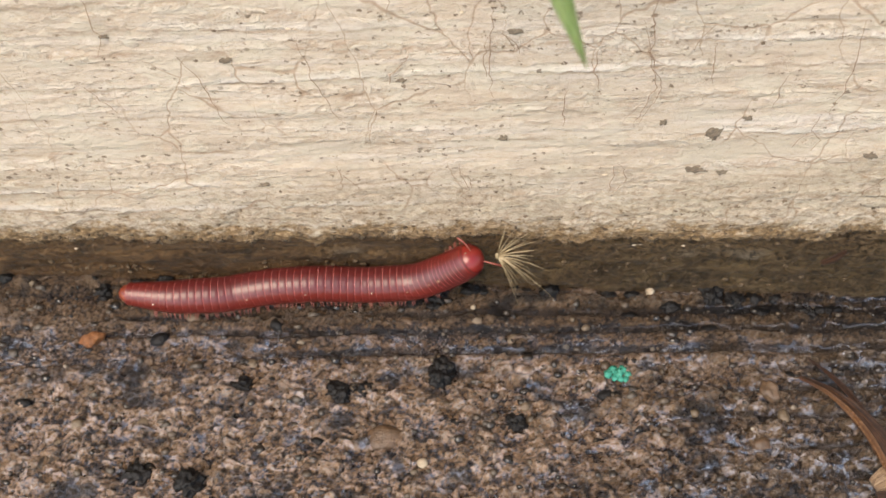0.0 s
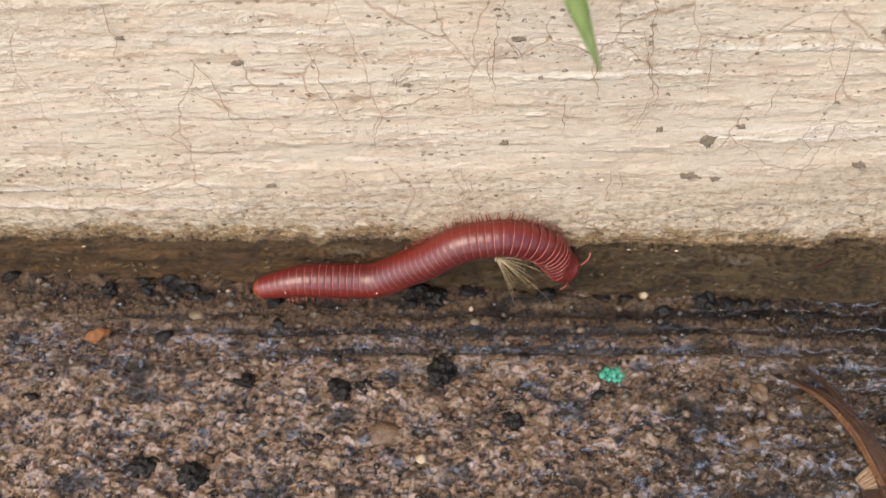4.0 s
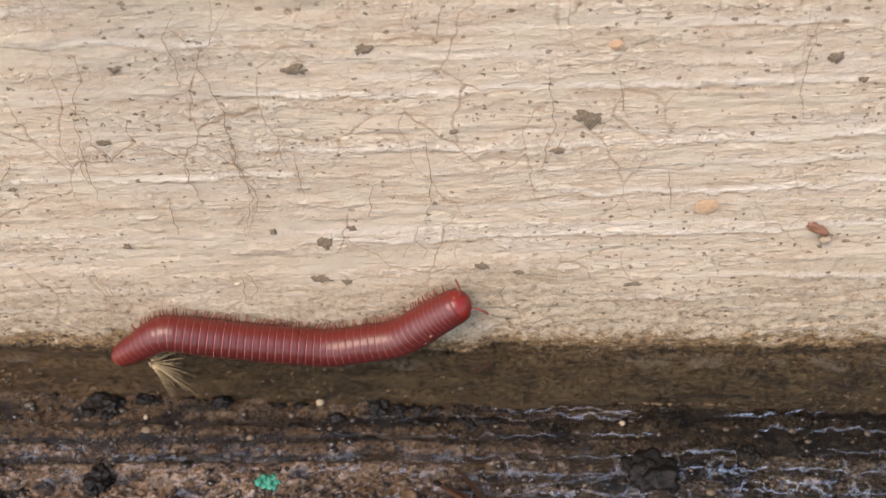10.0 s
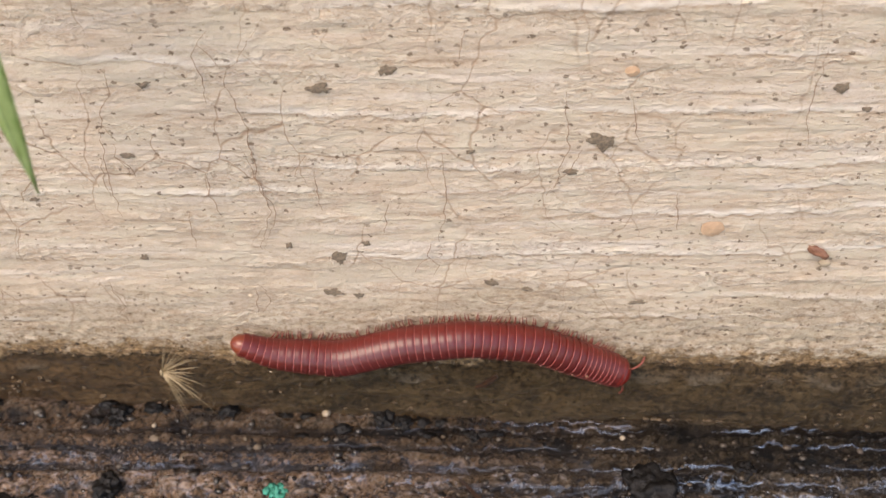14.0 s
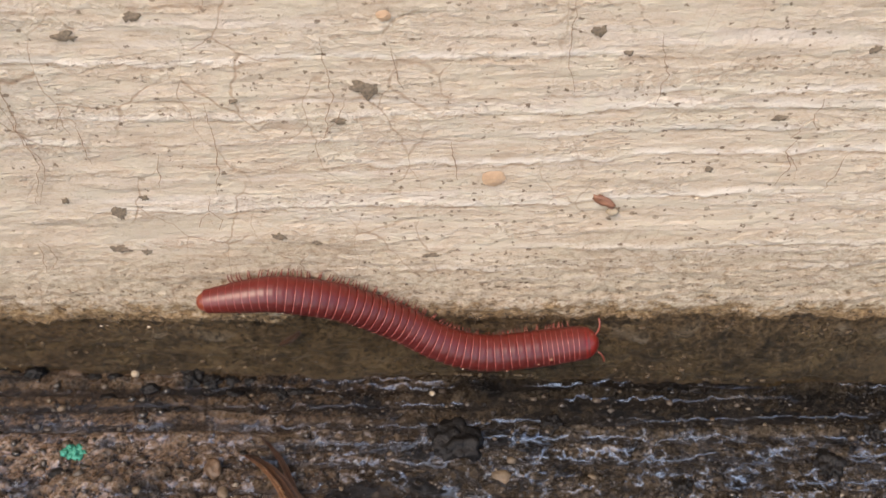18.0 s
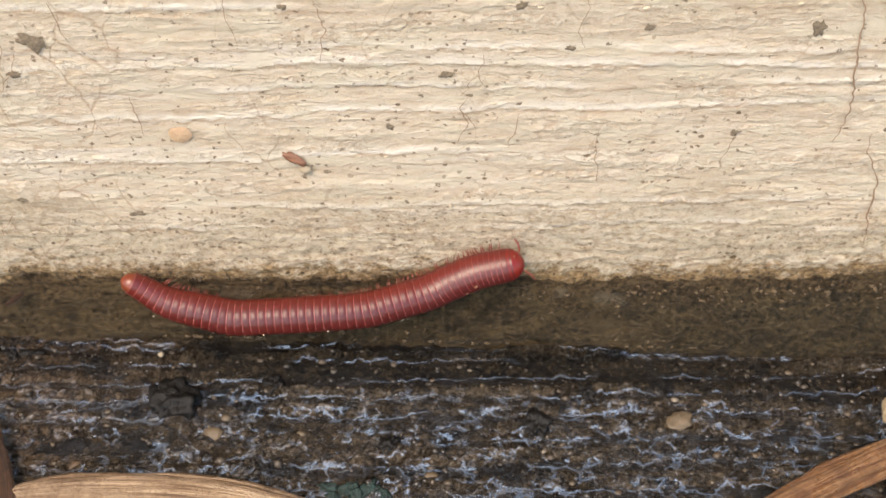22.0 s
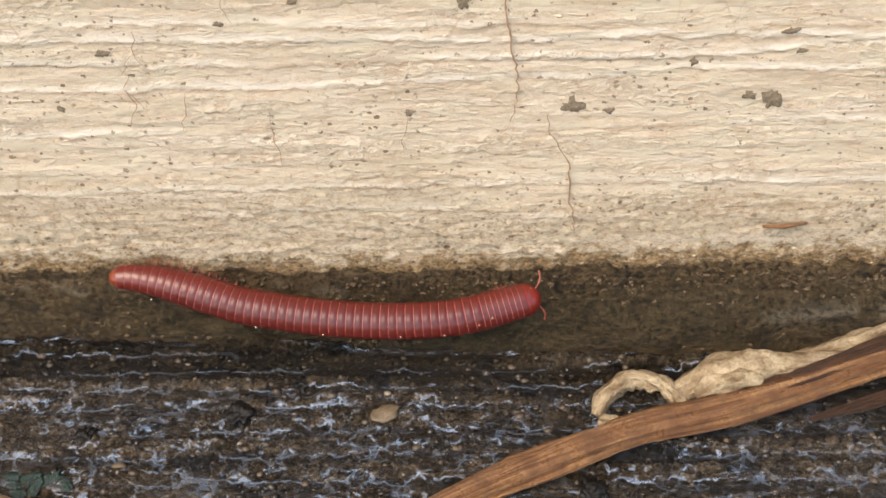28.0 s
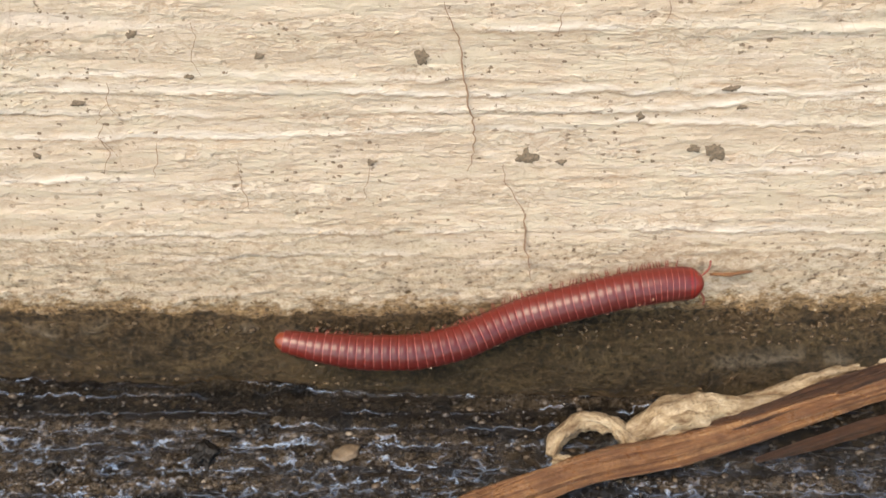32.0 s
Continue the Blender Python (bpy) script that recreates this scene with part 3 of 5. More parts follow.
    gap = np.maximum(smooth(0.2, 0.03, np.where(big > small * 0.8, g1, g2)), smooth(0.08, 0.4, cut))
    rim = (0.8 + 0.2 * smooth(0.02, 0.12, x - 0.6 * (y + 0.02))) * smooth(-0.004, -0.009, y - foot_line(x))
    return np.where(near > 0.02, film, 0.0) * np.minimum(1, near * 3), soak, pool, tone, gap, rim, ridge, front


def build_ground():
    gx, gy = spans(-0.055, 0.238, 0.0002, 1.22, 60), spans(-0.045, 0.005, 0.00018, 1.22, 60)
    x, y = np.meshgrid(gx, gy)
    z, *fields = ground_height(x, y)
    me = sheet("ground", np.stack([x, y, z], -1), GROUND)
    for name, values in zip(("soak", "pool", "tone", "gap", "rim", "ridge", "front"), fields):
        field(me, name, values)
    ground = new("ground", me)
    tagged(ground, "rough brown concrete ground, dark and wet to one side", "ground", kind="structure")
    return ground


# ---- the wall ----
def edge_line(x):
    """Height of the ragged lower rim of the limewash."""
    trend = np.interp(x, [-0.04, 0.0, 0.04, 0.085, 0.15, 0.2], [0.0106, 0.0095, 0.0087, 0.0084, 0.0077, 0.0090])
    return trend + 0.0007 * grain(21, x * 160, x * 0 + 0.5) + 0.0008 * grain(22, x * 520, x * 0 + 0.5) + 0.0003 * grain(23, x * 1300, x * 0)


LEDGES = ((0.0372, 0.036, 0.22), (0.0275, 0.040, 0.16), (0.0208, 0.018, 0.2), (0.0330, 0.05, 0.12), (0.0412, 0.012, 0.16), (0.0480, 0.02, 0.14), (0.0545, 0.03, 0.16), (0.0172, 0.02, 0.1), (0.0606, 0.02, 0.15), (0.0445, -0.01, 0.1))


def ledge_line(k, x):
    z0, slope, _ = LEDGES[k]
    return z0 + slope * x * 0.5 + 0.0006 * grain(40 + k, x * 55, x * 0) + 0.0003 * grain(60 + k, x * 260, x * 0) + 0.00018 * grain(160 + k, x * 1100, x * 0)


def wall_face(x, z):
    """Depth of the brushed face, towards the viewer."""
    d = 0.05 * grain(31, x * 26, z * 800) + 0.04 * grain(32, x * 90, z * 1700) + 0.05 * grain(33, x * 400, z * 1500) + 0.10 * grain(34, x * 14, z * 160)
    crust = grain(35, x * 150, z * 520) + 0.6 * grain(38, x * 480, z * 1100) + 0.35 * grain(39, x * 1100, z * 1800)
    d += 0.07 * smooth(0.1, 0.3, crust) + 0.06 * smooth(0.55, 0.7, crust)
    for k, (z0, slope, deep) in enumerate(LEDGES):
        s = (z - ledge_line(k, x)) / 0.0008
        d += 0.6 * deep * (0.15 + 0.85 * smooth(-0.4, 0.5, grain(80 + k, x * 35, x * 0))) * np.exp(-np.clip(s, 0, 9)) * (s > 0) * 1.3
    low = smooth(0.024, 0.013, z)
    d += low * (0.16 * grain(36, x * 700, z * 900) + 0.12 * grain(37, x * 1500, z * 1700))
    return d * MM


def build_wall():
    gx = spans(-0.085, 0.255, 0.0003, 1.25, 4)
    gx = np.clip(gx, -4, 4)
    up = np.concatenate([np.arange(0, 0.060, 0.00022), 0.060 + np.cumsum(0.00022 * 1.2 ** np.arange(1, 44))])
    up = np.append(up[up < 2.4], 2.4)
    x, h = np.meshgrid(gx, up)
    edge = edge_line(x)
    z = edge + h
    y = -wall_face(x, z)
    # the rim is rounded and turns back under itself
    y = y + 0.0007 * np.exp(-h / 0.0006)
    under = np.linspace(1, 0, 5)[:-1]
    ux, uk = np.meshgrid(gx, under)
    ue = edge_line(ux)
    uy = (0.0007 - wall_face(ux, ue)) + 0.004 * uk
    uz = ue + 0.0007 * uk * (1 - uk) * 2 - 0.0004 * uk * 0
    top = np.array([[(a, b, 2.4 + MM) for a in gx] for b in (0.0, 0.15)])
    rear = np.array([[(a, 0.15, c) for a in gx] for c in (2.4, -0.05)])
    pts = np.concatenate([np.stack([ux, uy, uz], -1), np.stack([x, y, z], -1), top, rear])
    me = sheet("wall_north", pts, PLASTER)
    zz, xx = pts[..., 2], pts[..., 0]
    low = zz - edge_line(xx)
    grime = 0.4 + 0.6 * smooth(0.03, 0.008, zz) * (0.55 + 0.45 * smooth(0.0, 0.06, xx))
    damp = np.clip(smooth(0.0056, 0.0002, low) * 0.85 + 0.25 * smooth(0.013, 0.001, low), 0, 1)
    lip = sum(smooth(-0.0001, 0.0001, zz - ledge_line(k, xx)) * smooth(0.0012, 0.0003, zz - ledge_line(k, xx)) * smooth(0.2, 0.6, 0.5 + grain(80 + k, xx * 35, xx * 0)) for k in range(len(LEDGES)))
    sandy = smooth(0.0225, 0.0145, zz - 0.0035 + 0.0045 * grain(57, xx * 60, zz * 220))
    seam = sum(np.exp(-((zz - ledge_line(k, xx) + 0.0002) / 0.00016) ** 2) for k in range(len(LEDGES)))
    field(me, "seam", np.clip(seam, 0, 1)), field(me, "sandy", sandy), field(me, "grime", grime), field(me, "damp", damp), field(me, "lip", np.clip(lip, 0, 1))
    wall = new("wall_north", me)
    tagged(wall, "cream limewashed wall with brush streaks, hair cracks and a damp ragged foot", "wall", kind="structure")
    # the damp render that the limewash leaves bare along the ground
    bz = np.linspace(-0.004, 0.0155, 66)
    bx = spans(-0.085, 0.255, 0.0004, 1.25, 4)
    x, z = np.meshgrid(np.clip(bx, -4, 4), bz)
    lean = smooth(0.0105, -0.0005, z)
    top = np.interp(x, [-0.04, 0.03, 0.07], [0.0006, 0.0005, 0.0003])
    tame = 1 - 0.75 * smooth(0.0065, 0.0095, z)
    y = top + (foot_line(x) - top) * lean - tame * (0.42 * grain(54, x * 90, z * 480) + 0.34 * grain(51, x * 300, z * 800) + 0.26 * grain(52, x * 900, z * 1500) + 0.12 * grain(53, x * 2200, z * 2200)) * MM
    # crumbly ridges of old mortar: from x, to x, height at both ends
    crust = np.zeros(x.shape)
    for n, (xa, xb, za, zb) in enumerate(((0.002, 0.011, 0.0069, 0.0072), (0.080, 0.094, 0.0076, 0.0068), (0.099, 0.115, 0.0064, 0.0072), (0.194, 0.212, 0.0042, 0.0052), (0.128, 0.142, 0.0070, 0.0064), (0.045, 0.056, 0.0066, 0.0070))):
        mid = za + (zb - za) * np.clip((x - xa) / (xb - xa), 0, 1) + 0.0006 * grain(170 + n, x * 260, x * 0)
        along = smooth(xa - 0.001, xa + 0.002, x) * smooth(xb + 0.001, xb - 0.002, x) * smooth(-0.5, 0.1, grain(180 + n, x * 420, z * 300))
        crust = np.maximum(crust, along * np.exp(-((z - mid) / 0.00055) ** 2))
    y = y - 0.0007 * crust * (0.7 + 0.5 * grain(58, x * 900, z * 900))
    foot_mesh = sheet("wall_foot", np.stack([x, y, z], -1), DAMP)
    field(foot_mesh, "crust", crust)
    band = new("wall_foot", foot_mesh)
    tagged(band, "damp dark brown bare render strip at the foot of the wall", "wall", kind="structure")
    return wall


build_ground()
wall = build_wall()


# ---- marks on the wall ----
def flake(radius, seed, wide, tall, thick=0.12):
    """A thin irregular patch on the wall's face, lying in x and z."""
    bm = bmesh.new()
    rows = []
    for ring in range(5):
        u = ring / 4
        rows.append([])
        for i in range(22):
            q = 2 * math.pi * i / 22
            far = u * (1 + (0.9 if thick < 0.2 else 0.15) * noise.noise((math.cos(q) * 1.1 + seed * 3.1, math.sin(q) * 1.1, 2)) + (0.55 if thick < 0.2 else 0.15) * noise.noise((math.cos(q) * 3 + seed, math.sin(q) * 3, 7)))
            rise = thick * (1 - u * u) * (1 + 0.8 * noise.noise((math.cos(q) * u * 4, math.sin(q) * u * 4, seed)))
            rows[-1].append(bm.verts.new((math.cos(q) * far * wide * radius, -rise * radius, math.sin(q) * far * tall * radius)))
    for r, s in zip(rows, rows[1:]):
        for i in range(22):
            bm.faces.new((r[i], s[i], s[(i + 1) % 22], r[(i + 1) % 22]))
    bmesh.ops.remove_doubles(bm, verts=bm.verts[:], dist=1e-7)
    return bm


def wall_marks():
    # x, z, half width, half height in millimetres
    stains = ((74.6, 45.4, 1.3, 0.95), (46.0, 52.1, 1.2, 0.6), (52.5, 54.2, 0.9, 0.6), (46.1, 28.1, 0.6, 0.9), (49.2, 30.5, 0.5, 0.4), (45.1, 22.2, 0.9, 0.4),
              (63.8, 24.1, 0.6, 0.5), (67.8, 23.1, 0.6, 0.35), (81.2, 20.9, 1.0, 0.35), (71.6, 41.3, 0.8, 0.4), (24.6, 43.3, 0.7, 0.4), (23.5, 28.1, 0.45, 0.35),
              (97.9, 52.2, 0.8, 0.6), (-16.1, 43.8, 0.5, 0.3), (-4.5, 40.4, 0.6, 0.4), (-4.0, 21.0, 0.7, 0.35), (23.3, 28.2, 0.4, 0.4), (45.9, 28.2, 0.8, 0.9),
              (44.5, 22.3, 0.8, 0.5), (63.6, 24.3, 0.8, 0.5), (29.3, 14.0, 1.2, 0.4), (40.4, 30.1, 0.4, 0.5), (168.6, 33.5, 1.1, 0.9), (190.5, 34.4, 1.1, 1.1),
              (188.0, 34.9, 0.8, 0.5), (172.8, 32.9, 0.5, 0.4), (150.6, 32.9, 0.6, 0.4), (156.8, 46.9, 0.8, 0.9), (125.5, 49.7, 0.6, 0.5), (111.7, 34.0, 0.45, 0.4),
              (192.6, 40.5, 0.5, 0.3), (181.3, 39.2, 0.5, 0.5), (191.1, 42.9, 0.8, 0.4), (28.0, 52.5, 0.7, 0.35), (13.0, 37.0, 0.5, 0.3), (47.9, 21.7, 0.5, 0.4),
              (101.0, 49.5, 0.5, 0.35), (118.0, 41.0, 0.7, 0.4), (131.0, 44.5, 0.6, 0.35), (139.0, 47.0, 0.5, 0.4), (61.0, 44.0, 0.4, 0.3))
    for n, (x, z, a, b) in enumerate(stains):
        ob = part("stain", flake(MM, n + 3, a, b, 0.12), STAIN, wall)
        ob.location = (x * MM, -0.0001 - float(wall_face(np.array([x * MM]), np.array([z * MM]))[0]), z * MM)
    clay = part("clay_spot", flake(MM, 77, 1.35, 1.15, 0.2), CLAY, None)
    clay.location = (0.0881, -0.0002, 0.033)
    tagged(clay, "round tan clay spot stuck to the cream wall", "clay spot")
    clod = part("clay_spot", flake(MM, 78, 0.75, 0.65, 0.2), CLAY, None)
    clod.location = (0.0769, -0.0002, 0.0542)
    tagged(clod, "small reddish clay spot stuck to the cream wall", "clay spot")
    seed = thing("seed", "small brown oval seed stuck to the wall", "seed", (0.1006, -0.0004, 0.0295))
    part("coat", lump(MM, 5, (1.45, 0.35, 0.62), 0.4, 3, 1.8), SEED, seed).rotation_euler = (0, radians(32), 0)
    crumb = part("crumb", lump(0.75 * MM, 9, (1, 0.5, 0.8), 0.4), CHALK)
    crumb.location = (0.1017, -0.0003, 0.0278)
    tagged(crumb, "whitish crumb stuck to the wall under a seed", "crumb")
    straw = thing("straw", "short yellow straw fibre lying across the wall", "straw", (0.195, -0.0006, 0.0164))
    bm = bmesh.new()
    tube(bm, [(-0.0025, 0, -0.0002), (0, -0.0003, 0), (0.0028, 0, 0.0003)], [0.0002, 0.0003, 0.00015], 6)
    part("fibre", bm, STRAW, straw)


def cracks():
    """The longer cracks, as narrow ragged grooves of shadow."""
    lines = ((159.2, 53.6, 161.0, 48.2, 161.6, 41.9, 162.8, 36.6, 162.0, 31.9), (166.4, 30.5, 168.8, 25.6, 169.3, 19.9, 170.0, 15.3), (166.0, 33.0, 166.4, 29.8),
             (41.2, 60.4, 36.3, 53.4, 37.8, 47.8, 38.1, 39.5, 39.5, 35.5, 37.6, 29.9), (22.5, 47.2, 21.9, 39.6, 22.3, 34.7), (-9.5, 41.4, -7.8, 38.6, -6.3, 31.5),
             (2.8, 43.6, 4.2, 37.4, 5.9, 31.6), (21.7, 43.0, 21.4, 40.0, 21.7, 37.7), (36.9, 44.7, 39.0, 35.6, 37.2, 29.8), (70.5, 52.0, 71.2, 45.0, 70.0, 39.0),
             (58.0, 44.0, 58.4, 36.0, 57.4, 31.0), (95.5, 57.0, 95.0, 49.0, 96.2, 45.0), (12.0, 57.0, 13.2, 50.0, 12.2, 46.0), (104.0, 52.0, 105.2, 47.0, 104.5, 43.0),
             (150.5, 33.0, 149.5, 27.5), (126.0, 36.0, 125.0, 31.0), (172.0, 53.0, 171.5, 49.5), (-20.0, 37.5, -17.5, 33.5), (83.5, 38.5, 84.2, 33.0), (52.0, 37.0, 51.4, 32.4))
    rng = random.Random(44)
    for n in range(26):
        # short hair cracks, thickest where the limewash is oldest
        a, b = (rng.uniform(-28, 75), rng.uniform(19, 60)) if n < 20 else (rng.uniform(75, 200), rng.uniform(24, 58))
        line = [a, b]
        for _ in range(rng.randint(2, 4)):
            a, b = a + rng.uniform(-1.3, 1.3), b - rng.uniform(1.2, 3.2)
            line += [a, b]
        if b > 14:
            lines += (tuple(line),)
            if n % 3 == 0:
                side = rng.choice((-1, 1))
                lines += ((line[2], line[3], line[2] + side * 1.2, line[3] - 1.3, line[2] + side * 1.7, line[3] - 2.7),)
    for n, line in enumerate(lines):
        knots = [(line[i], line[i + 1]) for i in range(0, len(line), 2)]
        pts = []
        for (a, b), (c, d) in zip(knots, knots[1:]):
            steps = max(3, int(abs(b - d) / 0.5))
            for s in range(steps):
                u = s / steps
                pts.append((a + (c - a) * u, b + (d - b) * u))
        pts.append(knots[-1])
        bm = bmesh.new()
        rows = []
        for i, (a, b) in enumerate(pts):
            q = a + 0.42 * noise.noise((a * 0.4 + n, b * 0.8, 1)) + 0.25 * noise.noise((n, b * 2.3, 4))
            w = (0.028 + 0.04 * abs(noise.noise((n, b * 0.9, 8)))) * (0.35 + 0.65 * math.sin(math.pi * (i + 0.5) / (len(pts) + 0.5))) * (3.0 if n < 2 else 1.35)
            dep = -0.0004 - float(wall_face(np.array([q * MM]), np.array([b * MM]))[0]) * 0.4
            rows.append([bm.verts.new(((q + s * w) * MM, dep - 0.00004 * (s == 0), b * MM)) for s in (-1, 0, 1)])
        for r, s in zip(rows, rows[1:]):
            for i in (0, 1):
                bm.faces.new((r[i], s[i], s[i + 1], r[i + 1]))
        part("crack", bm, CRACK, wall)


# ---- what lies on the ground ----
def ground_at(x, y):
    return float(ground_height(np.array([x]), np.array([y]))[0][0])


def stray(name, bm, material, x, y, label, category, turn=0, lift=0.0, group=""):
    ob = part(name, bm, material)
    ob.location, ob.rotation_euler = (x * MM, y * MM, ground_at(x * MM, y * MM) + lift * MM), (0, 0, radians(turn))
    return tagged(ob, label, category, group)


CRUSTS = ((103.9, -24.8, 0.7), (106.3, -25.1, 0.9), (108.6, -25.4, 1.0), (107.3, -26.5, 0.8), (110.6, -26.1, 0.7), (104.6, -26.1, 0.6), (105.4, -27.3, 0.6))


def litter():
    stray("flake", lump(MM, 31, (1.6, 0.95, 0.7), 0.5, 3, 2.0), ORANGE, -28.9, -7.4, "curled orange plant flake lying on the concrete", "flake", 28, 0.3)
    stray("pebble", lump(MM, 32, (1.0, 1.4, 0.8), 0.35, 3), PEBBLE, 54.6, -16.2, "rounded tan pebble with dark pits on the concrete", "pebble", 20, 0.5, "pebbles")
    stray("pebble", lump(MM, 33, (0.7, 0.9, 0.6), 0.35), STONE, 55.9, -19.0, "small greyish pebble on the concrete", "pebble", 0, 0.3, "pebbles")
    stray("pebble", lump(MM, 34, (1.75, 1.2, 0.4), 0.6, 3, 0.8), STONE, 146.8, -15.9, "flat greyish tan stone chip on wet concrete", "pebble", 14, 0.35, "pebbles")
    stray("pebble", lump(MM, 35, (0.55, 0.6, 0.6), 0.3), CHALK, 42.1, -0.9, "pale yellow grain at the foot of the wall", "pebble", 0, 0.3, "pebbles")
    stray("pebble", lump(MM, 36, (0.33, 0.33, 0.33), 0.2), CHALK, 19.5, -3.0, "tiny white grain on the concrete", "pebble", 0, 0.2, "pebbles")
    stray("pebble", lump(MM, 37, (0.38, 0.35, 0.33), 0.2), CHALK, 81.0, -4.8, "tiny white grain on wet concrete", "pebble", 0, 0.25, "pebbles")
    stray("pebble", lump(MM, 44, (2.0, 1.7, 0.8), 0.3, 3), PEBBLE, 9.0, -21.3, "half buried brown pebble in the concrete", "pebble", 0, -0.1, "pebbles")
    stray("pebble", lump(MM, 45, (0.7, 0.6, 0.5), 0.3), CHALK, 13.6, -25.0, "small whitish pebble on the concrete", "pebble", 0, 0.3, "pebbles")
    rng = random.Random(21)
    kinds = ((PEBBLE, "small brown pebble set in the concrete"), (STONE, "small grey-tan pebble set in the concrete"), (BLACK, "small black pebble set in the concrete"))
    for n in range(56):
        x, y = rng.uniform(-38, 68) if n < 46 else rng.uniform(68, 205), -2.5 - 25 * rng.random() ** 0.8
        y += float(foot_line(np.array([x * MM]))[0]) / MM
        r = rng.uniform(0.4, 0.85) if n % 7 else rng.uniform(0.9, 1.3)
        mat, words = kinds[rng.choice((0, 0, 1, 1, 2, 2, 2))]
        stray("pebble", lump(r * MM, 200 + n, (rng.uniform(1.0, 1.5), 0.9, 0.7), 0.4, 2), mat, x, y, words, "pebble", rng.uniform(-40, 40), -0.35, "pebbles")
    # black wet clods: x, y, size
    clods = ((83.9, -12.2, 3.3), (95.9, -9.6, 1.4), (129.3, -16.1, 1.9), (49.7, -1.6, 1.6), (14.8, -1.2, 1.5), (-19.7, -25.8, 1.9), (-13.5, -27.0, 1.6), (3.2, -15.2, 1.5),
             (6.0, -14.8, 1.1), (15.5, -13.0, 1.7), (-24.0, 0.2, 1.0), (-29.0, 0.5, 1.2), (52.5, -2.6, 1.1), (111.0, -19.0, 1.3), (136.0, -11.0, 1.2), (24.5, -19.5, 1.2), (-9.0, -14.0, 1.3), (171.0, -27.0, 1.6), (61.5, -4.5, 1.0))
    for n, (x, y, r) in enumerate(clods):
        stray("clod", lump(r * MM, 50 + n, (1.0, 0.9, 0.65), 0.6, 4, 2.4), BLACK, x, y, "lumpy black wet clod of soil on the concrete", "clod", n * 47, -0.1 * r, "black clods")
    for n in range(34):
        x = rng.uniform(-46, 66)
        y = foot_line(np.array(x * MM)) / MM - rng.choice((rng.uniform(0.2, 1.6), rng.uniform(0.2, 1.6), rng.uniform(2.2, 3.2)))
        stray("clod", lump(rng.uniform(0.35, 0.95) * MM, 300 + n, (1.4, 0.9, 0.7), 0.75, 3, 2.6), BLACK, x, float(y), "small black clod of soil heaped at the wall foot", "clod", rng.uniform(-25, 25), -0.1, "black clods")
    # thin turquoise crust in a hollow, its scales apart
    for n, (x, y, r) in enumerate(CRUSTS):
        stray("crust", lump(r * MM, 120 + n, (1.5, 0.9, 0.25), 0.8, 3, 2.2), TEAL, x, y, "thin dull turquoise crust in a wet hollow", "crust", n * 31, 0.05, "turquoise crusts")
    # a crumbly turquoise lump
    crumb = thing("turquoise_crumb", "crumbly bright turquoise lump on the brown concrete", "crumb", (0.037, -0.0134, ground_at(0.037, -0.0134)))
    for n, (x, y, z, r) in enumerate(((-1.4, 0.1, 0.4, 0.62), (-0.7, 0.7, 0.5, 0.6), (0.0, 0.1, 0.6, 0.75), (0.7, 0.55, 0.5, 0.6), (1.35, 0.0, 0.4, 0.55), (0.3, -0.6, 0.3, 0.5), (-0.5, -0.5, 0.3, 0.45), (1.0, -0.7, 0.3, 0.4))):
        part("lobe", lump(r * 0.8 * MM, 90 + n, (1, 1, 0.8), 0.7, 3, 2.6), GREEN, crumb).location = (x * 0.85 * MM, y * 0.9 * MM, z * 0.7 * MM)


def tuft():
    """A feathery seed tuft caught against the wall's foot."""
    base = Vector((0.0226, -0.003, 0.0106))
    ob = thing("seed_tuft", "fan of fine tan seed bristles caught at the wall foot", "seed tuft", base)
    rng = random.Random(8)
    part("base", lump(0.35 * MM, 3, (0.7, 0.7, 1.8), 0.3), BRISTLE, ob)
    for i in range(30):
        a = radians(82 - i * 5.2 + rng.uniform(-5, 5))
        far = rng.uniform(3.8, 6.6) * (1.35 if i > 21 else 1.0)
        out = Vector((math.cos(a) * 0.95, -0.1 + 0.4 * max(0.0, math.sin(a)) + rng.uniform(-0.12, 0.08), math.sin(a) * 0.86))
        sag = Vector((0, -0.1, -0.16 * (1 if i > 14 else 0.1)))
        pts = [out * far * u * MM + sag * far * u * u * MM for u in (0.0, 0.35, 0.7, 1.0)]
        bm = bmesh.new()
        tube(bm, pts, [0.00007, 0.000055, 0.000038, 0.000018], 5)
        part("bristle", bm, BRISTLE, ob)


